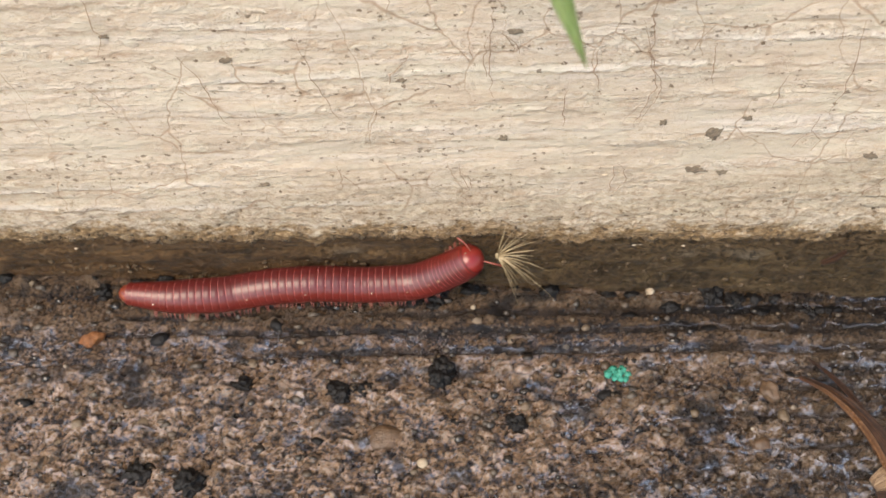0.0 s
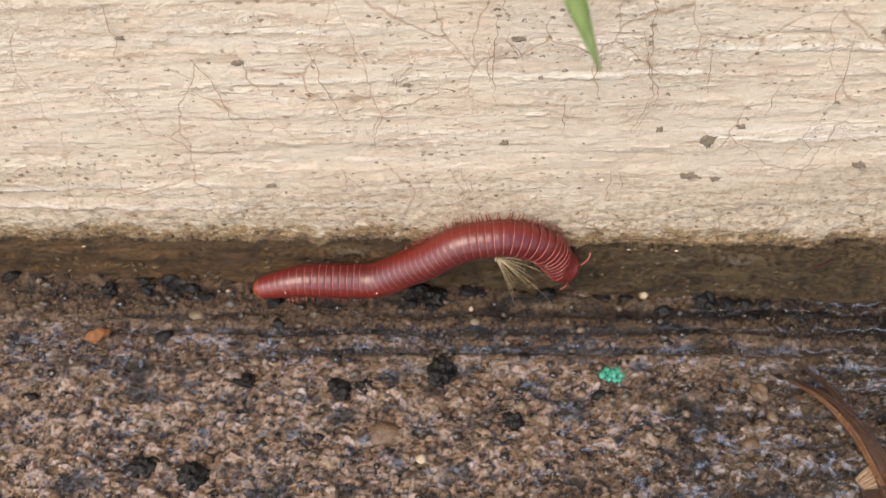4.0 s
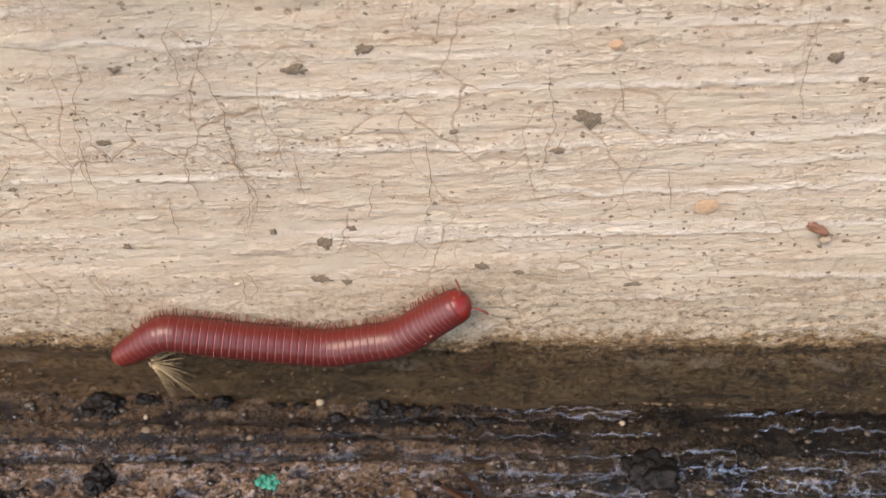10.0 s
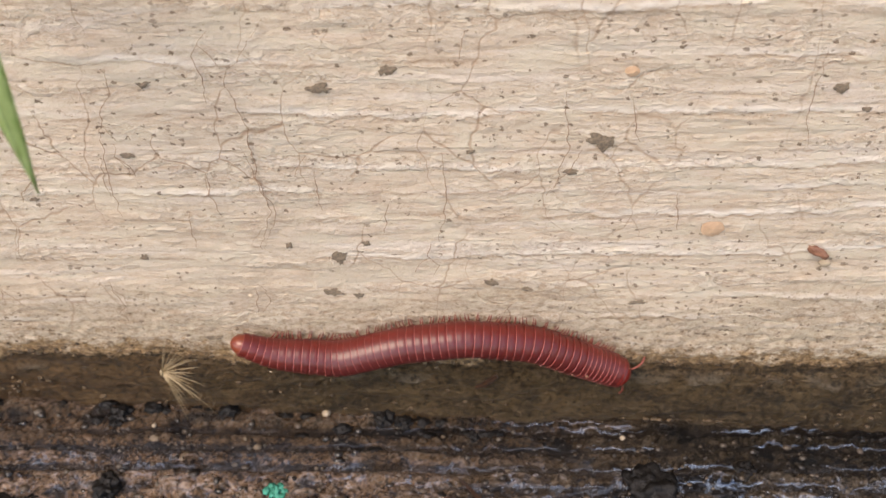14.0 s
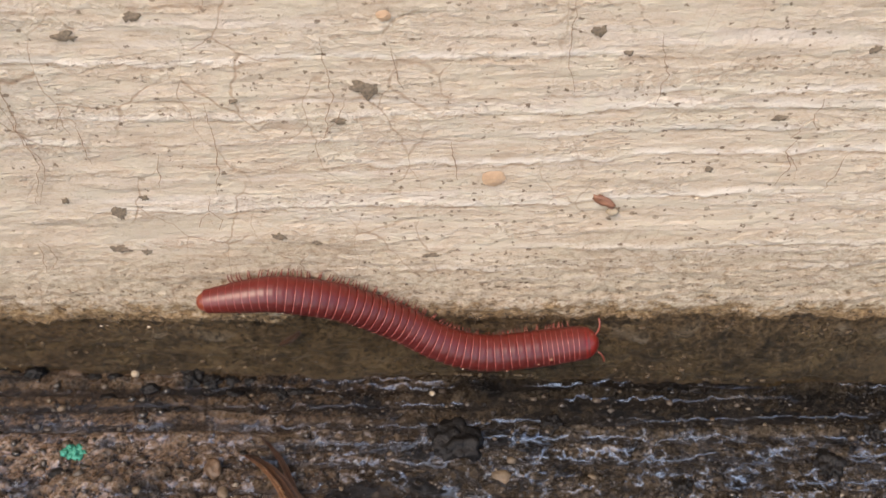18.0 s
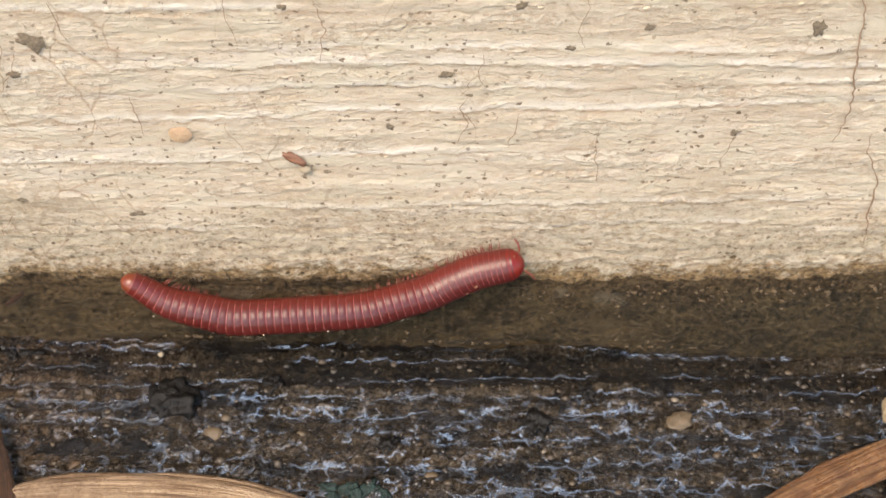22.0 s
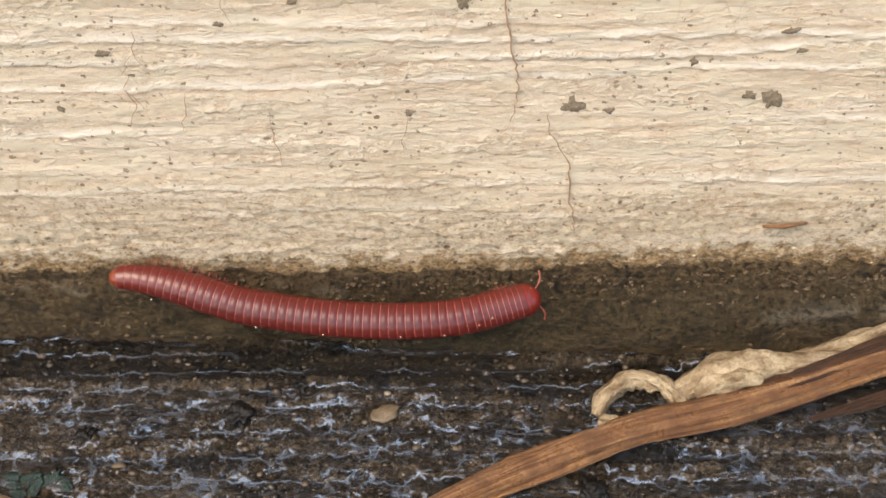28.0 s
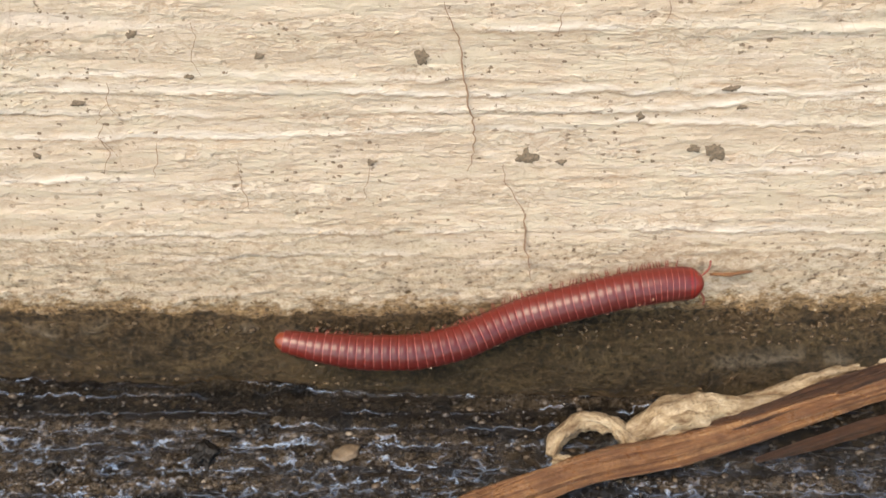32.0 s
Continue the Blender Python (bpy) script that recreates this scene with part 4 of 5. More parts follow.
def ribbon(name, knots, widths, thick, material, parent, seed, ridges=0, label="", wild=0.24):
    """A fibrous strip through knots (mm): oval section with lengthwise ridges and an uneven rim."""
    pts = [Vector(k) * MM for k in knots]
    fine, wide = [], []
    for i in range(len(pts) - 1):
        p0, p1, p2, p3 = pts[max(i - 1, 0)], pts[i], pts[i + 1], pts[min(i + 2, len(pts) - 1)]
        for s in range(8):
            u = s / 8
            fine.append(0.5 * ((2 * p1) + (p2 - p0) * u + (2 * p0 - 5 * p1 + 4 * p2 - p3) * u * u + (3 * p1 - p0 - 3 * p2 + p3) * u ** 3))
            wide.append((widths[i] * (1 - u) + widths[i + 1] * u) * MM)
    fine.append(pts[-1]), wide.append(widths[-1] * MM)
    bm = bmesh.new()
    rows, sides = [], 30
    along, turn = bm.verts.layers.float.new("along"), bm.verts.layers.float.new("turn")
    gone = 0.0
    for i, p in enumerate(fine):
        t = (fine[min(i + 1, len(fine) - 1)] - fine[max(i - 1, 0)]).normalized()
        a = Vector((0, 0, 1)).cross(t).normalized()
        b = t.cross(a)
        ring = []
        for k in range(sides):
            q = 2 * math.pi * k / sides
            r = 1 + 0.16 * math.sin(ridges * q + seed) * (ridges > 0) + wild * noise.noise(Vector((math.cos(q) * 1.3, math.sin(q) * 1.3 + i * 0.16, seed))) + wild * 0.5 * noise.noise(Vector((math.cos(q) * 4, math.sin(q) * 4 + i * 0.5, seed + 5)))
            if wild > 0.5:
                r += 0.4 * noise.noise(Vector((math.cos(q) * 2.2, math.sin(q) * 2.2 + i * 0.33, seed + 9))) + 0.22 * noise.noise(Vector((math.cos(q) * 5, math.sin(q) * 5 + i * 0.9, seed + 3)))
            v = bm.verts.new(p + (a * math.cos(q) + b * math.sin(q) * thick) * wide[i] * r)
            v[along], v[turn] = gone, q
            ring.append(v)
        rows.append(ring)
        gone += (fine[min(i + 1, len(fine) - 1)] - p).length
    for r, s in zip(rows, rows[1:]):
        for k in range(sides):
            bm.faces.new((r[k], r[(k + 1) % sides], s[(k + 1) % sides], s[k]))
    bm.faces.new(rows[0][::-1]), bm.faces.new(rows[-1])
    return part(name, bm, material, parent, label)


def stalks():
    # the long bowed stalk
    a = thing("dry_stalk", "bowed pale brown dry leaf stalk lying on wet concrete", "dry stalk", group="dry stalks")
    ribbon("stem", [(64, -28.5, 0.9), (68, -26.9, 1.3), (75, -26.5, 1.6), (85, -26.8, 1.7), (95, -28.1, 1.6), (105, -30.8, 1.4), (114, -34.7, 1.2), (124, -41, 1.0)],
           [0.8, 1.5, 2.2, 2.5, 2.3, 1.9, 1.4, 0.9], 0.45, PALE, a, 2, 5)
    ribbon("fibre", [(64, -30.0, 1.0), (72, -29.6, 1.2), (82, -29.8, 1.3), (94, -31.2, 1.2), (106, -34.4, 1.0)], [0.8, 1.2, 1.3, 1.1, 0.6], 0.5, BARK, a, 4, 3, "dark brown fibre")
    # the forked stalk with a bark strip
    b = thing("dry_stalk", "split brown dry stalk with dark bark strips on wet concrete", "dry stalk", group="dry stalks")
    ribbon("stem", [(146, -35.0, 1.2), (156, -29.3, 1.6), (166, -24.6, 2.0), (176, -20.6, 2.4), (187, -17.6, 2.6), (199, -13.6, 2.8), (212, -9.0, 3.0), (228, -3.6, 3.2), (246, 0.5, 3.4)],
           [1.0, 1.6, 1.9, 2.0, 2.0, 1.8, 1.6, 1.5, 1.2], 0.62, STRAW, b, 7, 6)
    ribbon("bark_strip", [(183, -18.0, 2.8), (190, -15.6, 3.1), (199, -12.4, 3.4), (208, -8.8, 3.6), (220, -4.4, 4.0), (236, -2.0, 4.4)], [0.3, 0.9, 1.3, 1.5, 1.4, 1.0], 0.45, BARK, b, 9, 7, "dark brown fibrous bark strip")
    ribbon("splinter", [(197, -18.4, 1.6), (204, -16.4, 2.2), (212, -13.6, 2.4), (226, -9.2, 2.2)], [0.3, 0.8, 1.0, 0.6], 0.5, BARK, b, 12, 4, "dark brown splinter")
    # the crumpled husk that rests against it
    c = thing("dry_husk", "crumpled pale cream dry husk lying along a brown stalk", "dry husk")
    ribbon("rim", [(172.2, -17.4, 1.2), (173.4, -15.2, 2.2), (176.4, -13.2, 3.0), (179.6, -13.6, 3.0), (181.6, -15.2, 2.4), (182.8, -16.6, 2.0)], [0.7, 1.05, 1.15, 1.1, 1.0, 0.7], 0.8, HUSK, c, 21, 3, "", 0.55)
    ribbon("lower_lip", [(172.4, -17.6, 0.8), (175.0, -18.2, 0.9), (178.0, -17.8, 1.0), (181.0, -17.0, 1.2)], [0.7, 0.7, 0.8, 0.8], 0.8, HUSK, c, 22, 3, "", 0.55)
    ribbon("fold", [(181.0, -15.6, 1.4), (183.6, -13.8, 2.4), (187.0, -12.2, 3.1), (191.0, -11.6, 3.2), (195.0, -11.2, 2.9), (200.0, -10.0, 2.7), (205.5, -8.6, 2.4)], [1.1, 1.9, 2.4, 2.5, 2.0, 1.3, 0.4], 0.75, HUSK, c, 23, 2, "", 0.3)
    ribbon("inner_fold", [(184.0, -15.4, 2.4), (186.4, -14.4, 3.2), (189.0, -14.0, 3.4), (192.0, -13.8, 3.2)], [0.9, 1.6, 1.7, 0.8], 0.9, HUSK, c, 24, 2, "", 0.4)
    ribbon("tail", [(196.0, -9.8, 2.2), (203.0, -7.4, 2.5), (210.0, -5.2, 3.0), (218.0, -3.0, 3.6), (228.0, -2.4, 4.2)], [0.7, 1.1, 1.3, 1.3, 1.1], 0.7, HUSK, c, 25, 5, "", 0.55)
    # a forked dry leaf
    d = thing("dry_leaf", "forked curled brown dry leaf scrap on the concrete", "dry leaf")
    ribbon("blade", [(58.4, -14.4, 0.9), (61.2, -16.6, 1.5), (63.6, -19.6, 1.7), (65.6, -23.4, 1.8), (67.2, -28.6, 1.6), (68.4, -35, 1.3)], [0.2, 0.5, 0.9, 1.3, 1.4, 1.2], 0.32, BARK, d, 31, 3)
    ribbon("vein", [(58.2, -14.6, 1.1), (60.8, -17.0, 1.8), (63.0, -20.0, 2.0), (64.8, -23.8, 2.0), (66.2, -29, 1.8)], [0.15, 0.25, 0.35, 0.4, 0.35], 0.7, STRAW, d, 32, 0, "pale curled rim")
    ribbon("tine", [(59.8, -11.6, 0.6), (61.4, -13.6, 1.0), (63.2, -16.4, 1.4), (65.0, -20.6, 1.7)], [0.12, 0.25, 0.4, 0.4], 0.6, BARK, d, 33, 0)
    f = thing("twig", "short brown twig chip against the damp wall foot", "twig")
    ribbon("stem", [(62.0, -1.8, 6.6), (63.2, -2.0, 7.6), (64.6, -1.6, 8.6)], [0.3, 0.45, 0.3], 0.8, BARK, f, 42)


def grass():
    """A blade that leans down over the wall's face from a tuft higher up."""
    ob = thing("grass_blade", "soft green grass blade hanging over the cream wall", "grass")
    tip, way = Vector((0.0297, -0.0305, 0.0650)), Vector((-0.40, 0.545, 0.737)).normalized()
    across = way.cross(Vector((0, -0.75, 0.65))).normalized()
    bm = bmesh.new()
    rows = []
    for i in range(25):
        u = i / 24
        d = u * 0.0575
        w = 0.0030 * (1 - math.exp(-u * 3.2)) * (1 - 0.25 * u)
        p = tip + way * d + Vector((0.0012, 0, 0)) * math.sin(u * 3)
        dip = way.cross(across) * (-0.00035)
        rows.append([bm.verts.new(p + across * w * s + dip * (1 - s * s)) for s in (-1, -0.6, -0.2, 0, 0.2, 0.6, 1)])
    for r, s in zip(rows, rows[1:]):
        for k in range(6):
            bm.faces.new((r[k], r[k + 1], s[k + 1], s[k]))
    bmesh.ops.solidify(bm, geom=bm.faces[:], thickness=0.00016)
    part("blade", bm, BLADE, ob)
    rib = bmesh.new()
    tube(rib, [tip + way * (u * 0.0575 + 0.002) + Vector((0.0012, 0, 0)) * math.sin(u * 3) + way.cross(across) * (-0.00042) for u in (0, 0.2, 0.4, 0.6, 0.8, 0.96)], [0.00005, 0.00013, 0.00018, 0.0002, 0.0002, 0.0002], 6)
    part("midrib", rib, BLADE, ob, "pale green midrib")
    return ob


def scatter(name, places, sizes, flat, material, label, seed):
    """Many small irregular grains as one mesh; flat: their proportions along x, y and z."""
    rng = np.random.RandomState(seed)
    bm = bmesh.new()
    bmesh.ops.create_icosphere(bm, subdivisions=1, radius=1)
    bm.verts.ensure_lookup_table()
    ball = np.array([v.co[:] for v in bm.verts])
    tri = np.array([[v.index for v in f.verts] for f in bm.faces])
    bm.free()
    n = len(sizes)
    stretch = np.array(flat)[None] * rng.uniform(0.75, 1.3, (n, 3)) * sizes[:, None]
    shape = ball[None] * (1 + 0.35 * rng.uniform(-1, 1, (n, len(ball), 1))) * stretch[:, None]
    pts = (shape + places[:, None]).reshape(-1, 3)
    faces = (tri[None] + (np.arange(n) * len(ball))[:, None, None]).reshape(-1, 3)
    me = bpy.data.meshes.new(name)
    me.vertices.add(len(pts)), me.loops.add(faces.size), me.polygons.add(len(faces))
    me.vertices.foreach_set("co", pts.ravel().astype(np.float32))
    me.loops.foreach_set("vertex_index", faces.ravel().astype(np.int32))
    me.polygons.foreach_set("loop_start", np.arange(0, faces.size, 3, dtype=np.int32))
    me.polygons.foreach_set("use_smooth", np.ones(len(faces), bool))
    me.update(calc_edges=True)
    me.materials.append(material)
    return tagged(new(name, me), label, name.replace("_", " "), kind="stuff")


def grit():
    """Loose and half buried grains over the concrete, along the wall's rim and on its ledges."""
    rng = np.random.RandomState(5)
    n = 4600
    x = rng.uniform(-0.05, 0.235, n)
    y = -0.0015 - 0.042 * rng.rand(n) ** 1.15
    r = (0.00011 + 0.00042 * rng.rand(n) ** 3.2) * np.where(x < 0.05, 1.2, 0.95)
    y += foot_line(x)
    z = ground_height(x, y)[0] + r * rng.uniform(-0.45, 0.25, n)
    scatter("grit", np.stack([x, y, z], 1), r, (1.2, 0.95, 0.75), GRIT, "mixed brown, black and tan grit on the concrete", 6)
    # dark crumbs that cling to the ragged rim and to the damp strip below it
    n = 4200
    x = rng.uniform(-0.05, 0.235, n)
    rise = np.where(rng.rand(n) < 0.6, rng.normal(0.0003, 0.0011, n), rng.uniform(-0.0095, 0.0, n))
    z = np.maximum(edge_line(x) + rise, 0.0006)
    r = 0.00007 + 0.00028 * rng.rand(n) ** 2.6
    y = np.where(rise > 0, -wall_face(x, z) + 0.0007 * np.exp(-np.abs(rise) / 0.0006), np.interp(z, [0.0, 0.0105], [0, 1]) * 0.001 + (1 - np.interp(z, [0.0, 0.0105], [0, 1])) * foot_line(x))
    scatter("wall_crumbs", np.stack([x, y, z], 1), r, (1.3, 0.7, 0.9), SOIL, "dark soil crumbs clinging to the ragged rim of the limewash", 7)
    # pale crumbs of limewash on the ledges, over the face and along the rim
    n = 420
    x = rng.uniform(-0.05, 0.235, n)
    pick = rng.randint(0, len(LEDGES), n)
    z = np.array([float(ledge_line(int(k), np.array([q]))[0]) for k, q in zip(pick, x)]) + np.abs(rng.normal(0, 0.0004, n))
    loose = rng.rand(n)
    z = np.where(loose < 0.3, rng.uniform(0.012, 0.062, n), np.where(loose < 0.42, edge_line(x) + rng.uniform(-0.0008, 0.004, n), z))
    r = 0.00005 + 0.00016 * rng.rand(n) ** 3.0
    y = -wall_face(x, z) + 0.0007 * np.exp(-np.abs(z - edge_line(x)) / 0.0006)
    scatter("limewash_crumbs", np.stack([x, y, z], 1), r, (1.9, 0.4, 0.9), LIME, "pale flaking limewash crumbs on the brushed wall", 8)


wall_marks()
cracks()
litter()
tuft()
stalks()
BLADE_THING = grass()
grit()


# ---- the millipede ----
LIFT, RINGS = 0.0027, 52
STANCES = []


def stance(t, *values):
    """Where the body lies at t: from tail to head, way along the wall and height on its face (below 0: out on the ground), in mm."""
    STANCES.append((t, np.array(values[0::2]), np.array(values[1::2])))


stance(0, -25.9, 0.1, -18.9, -0.7, -11.7, -0.4, -5.8, 1.1, -0.0, 1.6, 6.3, 1.1, 12.7, 1.6, 17.1, 4.6, 20.6, 8.0)
stance(0.5, -24.9, -0.2, -17.4, -0.9, -8.8, 1.1, -2.2, 2.4, 5.1, 1.8, 11.5, 3.5, 16.3, 9.7, 19.9, 16.7)
stance(1, -20.5, -0.4, -15.9, -0.7, -8.8, -0.1, -3.5, 1.6, 2.1, 1.2, 9.2, 1.6, 13.8, 7.1, 16.8, 13.1, 19.1, 20.5)
stance(1.5, -17.2, -0.6, -9.1, 0.2, -1.1, 2.9, 7.5, 2.5, 13.1, 8.1, 18.0, 14.7, 21.1, 19.1, 24.2, 22.3)
stance(2, -14.3, -0.5, -7.5, 2.0, 0.3, 3.2, 7.0, 3.6, 12.6, 7.0, 18.0, 10.9, 24.2, 12.3, 31.9, 10.9)
stance(2.5, -11.7, -0.4, -5.2, 1.1, 0.7, 0.8, 6.7, 1.0, 12.7, 5.1, 17.8, 10.2, 22.6, 11.5, 27.4, 11.0, 30.3, 9.0, 32.6, 5.6)
stance(3, -10.0, -0.5, -5.1, 1.2, -0.7, 1.2, 5.8, 0.5, 11.0, 3.7, 15.4, 7.7, 20.3, 10.3, 25.1, 11.1, 29.3, 9.0, 31.5, 6.0, 33.3, 2.2)
stance(3.5, -9.5, -0.2, -2.9, 1.9, 6.9, 2.2, 13.6, 6.7, 17.8, 10.2, 23.9, 11.4, 28.0, 9.1, 30.4, 4.1, 30.7, -1.4)
stance(4.5, -8.6, 0.4, -2.0, 2.5, 8.0, 2.0, 14.0, 6.5, 19.0, 11.0, 25.0, 12.0, 30.5, 10.6, 35.0, 7.8)
stance(5.5, -7.7, 1.0, -1.0, 3.2, 8.6, 1.7, 14.2, 6.2, 20.6, 11.8, 27.7, 12.4, 34.9, 11.7, 38.9, 12.0)
stance(6, -6.7, 1.9, -0.8, 1.9, 5.3, 1.2, 10.4, 2.3, 15.0, 6.9, 19.2, 10.7, 23.8, 12.6, 29.5, 12.6, 35.2, 11.9, 41.5, 11.4)
stance(7, -0.5, -0.8, 6.7, 1.2, 14.8, 8.2, 22.2, 13.1, 29.0, 14.5, 35.8, 13.2, 42.8, 10.2, 47.3, 9.1)
stance(8, 6.2, -1.1, 11.4, 2.7, 17.4, 8.1, 22.9, 12.4, 27.3, 13.7, 31.6, 13.7, 36.5, 11.2, 42.7, 9.7, 48.9, 9.3, 53.6, 9.2)
stance(9, 11.9, 3.2, 18.0, 9.9, 22.7, 13.0, 26.9, 13.9, 32.1, 13.0, 37.3, 11.2, 42.6, 9.2, 48.0, 9.2, 53.5, 10.7, 59.0, 12.6)
stance(10, 18.0, 8.3, 25.4, 13.5, 35.3, 11.5, 45.3, 10.1, 53.6, 11.8, 58.8, 16.2, 62.1, 18.7)
stance(10.5, 18.6, 9.6, 23.9, 14.5, 30.5, 14.7, 37.0, 11.6, 43.8, 9.6, 52.1, 11.4, 58.3, 15.5, 63.7, 20.0)
stance(11, 19.8, 11.4, 25.6, 13.8, 32.5, 12.6, 39.3, 10.4, 47.5, 10.7, 55.7, 14.1, 60.7, 17.3, 66.5, 17.9)
stance(11.5, 21.6, 12.3, 25.9, 14.4, 33.6, 12.2, 41.5, 10.0, 49.7, 10.6, 56.9, 13.9, 63.8, 15.4, 69.1, 14.4)
stance(12, 23.4, 12.9, 28.2, 14.4, 35.9, 11.6, 43.8, 9.4, 52.2, 11.2, 59.3, 13.6, 66.3, 13.6, 71.6, 10.5)
stance(13, 27.6, 14.5, 32.3, 13.3, 37.5, 11.2, 42.9, 9.8, 48.4, 10.1, 54.0, 11.9, 59.5, 13.0, 64.9, 13.1, 70.4, 11.4, 76.5, 9.1)
stance(14, 31.8, 13.8, 37.0, 11.3, 45.3, 10.4, 52.6, 13.0, 60.8, 14.3, 69.0, 13.4, 75.3, 10.3, 81.0, 7.5)
stance(15, 36.3, 12.3, 41.7, 11.5, 48.0, 11.2, 55.1, 12.1, 62.1, 13.8, 67.6, 13.7, 73.4, 10.7, 79.4, 7.6, 85.8, 6.5)
stance(17.5, 49.8, 11.6, 55.9, 14.0, 64.0, 14.3, 72.1, 12.0, 79.5, 7.3, 85.9, 5.4, 92.2, 5.7, 97.7, 6.1, 98.7, 6.4)
stance(18.5, 55.7, 13.0, 61.8, 14.7, 69.6, 13.4, 76.3, 9.5, 82.3, 5.2, 88.6, 4.1, 95.9, 5.3, 104.7, 6.5)
stance(19, 59.2, 13.4, 65.6, 13.3, 70.8, 12.7, 75.9, 10.5, 81.0, 6.6, 86.5, 4.6, 90.6, 4.2, 96.2, 5.0, 101.8, 6.2, 108.6, 6.5)
stance(20, 67.0, 14.7, 72.8, 11.5, 78.9, 6.0, 86.0, 4.0, 93.4, 4.4, 100.7, 5.5, 109.0, 5.7, 116.2, 5.0)
stance(20.5, 69.4, 13.7, 74.7, 10.1, 82.0, 5.0, 89.2, 4.0, 97.5, 5.2, 105.7, 5.2, 113.8, 4.5, 119.1, 3.9)
stance(21, 72.8, 13.2, 77.9, 9.9, 85.4, 4.8, 91.6, 4.3, 99.9, 5.3, 108.2, 5.0, 115.5, 5.2, 122.3, 6.5)
stance(21.5, 75.1, 12.0, 81.0, 7.1, 89.2, 4.3, 97.6, 4.4, 106.1, 5.1, 113.5, 5.3, 119.2, 7.8, 124.1, 12.8)
stance(22, 77.6, 9.6, 82.9, 6.0, 91.3, 4.3, 99.8, 4.8, 108.3, 5.4, 116.7, 7.4, 121.9, 10.5, 127.7, 12.2)
stance(22.5, 80.1, 7.0, 85.0, 5.1, 93.4, 4.3, 102.0, 5.1, 110.5, 5.5, 117.9, 7.3, 124.2, 9.4, 132.2, 8.7)
stance(23, 82.6, 6.0, 88.3, 4.6, 94.0, 4.6, 101.2, 4.7, 108.3, 5.2, 115.4, 6.3, 121.7, 7.6, 126.7, 7.5, 131.0, 6.4, 134.4, 5.1)
stance(23.5, 85.4, 5.7, 91.8, 5.2, 101.3, 4.8, 109.8, 5.8, 118.3, 7.1, 124.7, 7.3, 132.2, 6.3, 138.2, 5.1)
stance(24, 88.6, 5.0, 95.8, 4.7, 104.3, 4.7, 111.8, 6.1, 119.3, 7.3, 126.7, 7.1, 134.2, 5.5, 141.7, 5.5)
stance(24.5, 92.2, 5.3, 99.8, 4.7, 107.2, 5.0, 114.6, 6.6, 121.0, 7.2, 128.4, 6.5, 136.9, 4.9, 145.0, 4.6)
stance(25, 95.8, 5.6, 103.2, 5.2, 110.6, 6.1, 118.1, 7.2, 124.4, 7.0, 131.9, 5.1, 140.4, 4.1, 148.3, 3.4)
stance(25.5, 99.3, 5.2, 105.9, 5.6, 113.4, 6.9, 120.8, 7.7, 128.3, 6.0, 135.8, 4.7, 143.2, 4.2, 151.2, 2.3)
stance(26, 102.0, 4.7, 108.3, 5.9, 115.3, 6.8, 121.0, 6.7, 126.6, 5.8, 132.3, 4.7, 137.9, 4.1, 145.0, 3.6, 152.0, 3.2, 155.0, 2.9)
stance(26.5, 104.8, 4.8, 110.7, 6.7, 119.2, 7.7, 126.5, 6.2, 133.9, 4.7, 142.3, 3.7, 150.7, 3.5, 157.6, 4.3)
stance(28.5, 114.7, 8.4, 120.6, 6.8, 129.0, 4.9, 138.5, 4.2, 146.9, 4.0, 155.2, 4.4, 161.4, 5.4, 168.7, 6.7)
stance(29, 117.6, 8.2, 123.3, 7.2, 128.9, 5.7, 136.0, 4.8, 144.4, 4.6, 152.8, 4.8, 158.4, 5.5, 164.0, 6.6, 171.9, 7.7)
stance(30, 123.8, 6.6, 130.7, 5.2, 139.2, 4.5, 147.8, 4.6, 156.3, 4.8, 163.7, 6.3, 171.2, 7.8, 178.4, 7.8)
stance(30.5, 126.9, 6.1, 134.5, 5.0, 143.0, 4.5, 151.6, 4.9, 160.1, 5.8, 167.6, 7.6, 174.9, 9.3, 181.7, 9.3)
stance(31, 130.5, 6.0, 138.5, 5.1, 147.0, 4.4, 155.6, 4.7, 163.0, 6.2, 170.4, 8.7, 177.6, 11.2, 184.5, 13.1)
stance(31.5, 134.0, 5.7, 142.2, 5.0, 150.8, 4.1, 158.3, 4.9, 165.8, 7.1, 174.2, 9.9, 181.4, 12.4, 187.3, 15.5)
stance(32, 137.1, 6.0, 142.8, 5.3, 148.6, 4.9, 155.7, 5.0, 161.5, 5.9, 167.2, 7.7, 174.3, 10.2, 181.2, 12.5, 186.7, 13.7, 191.4, 13.9)


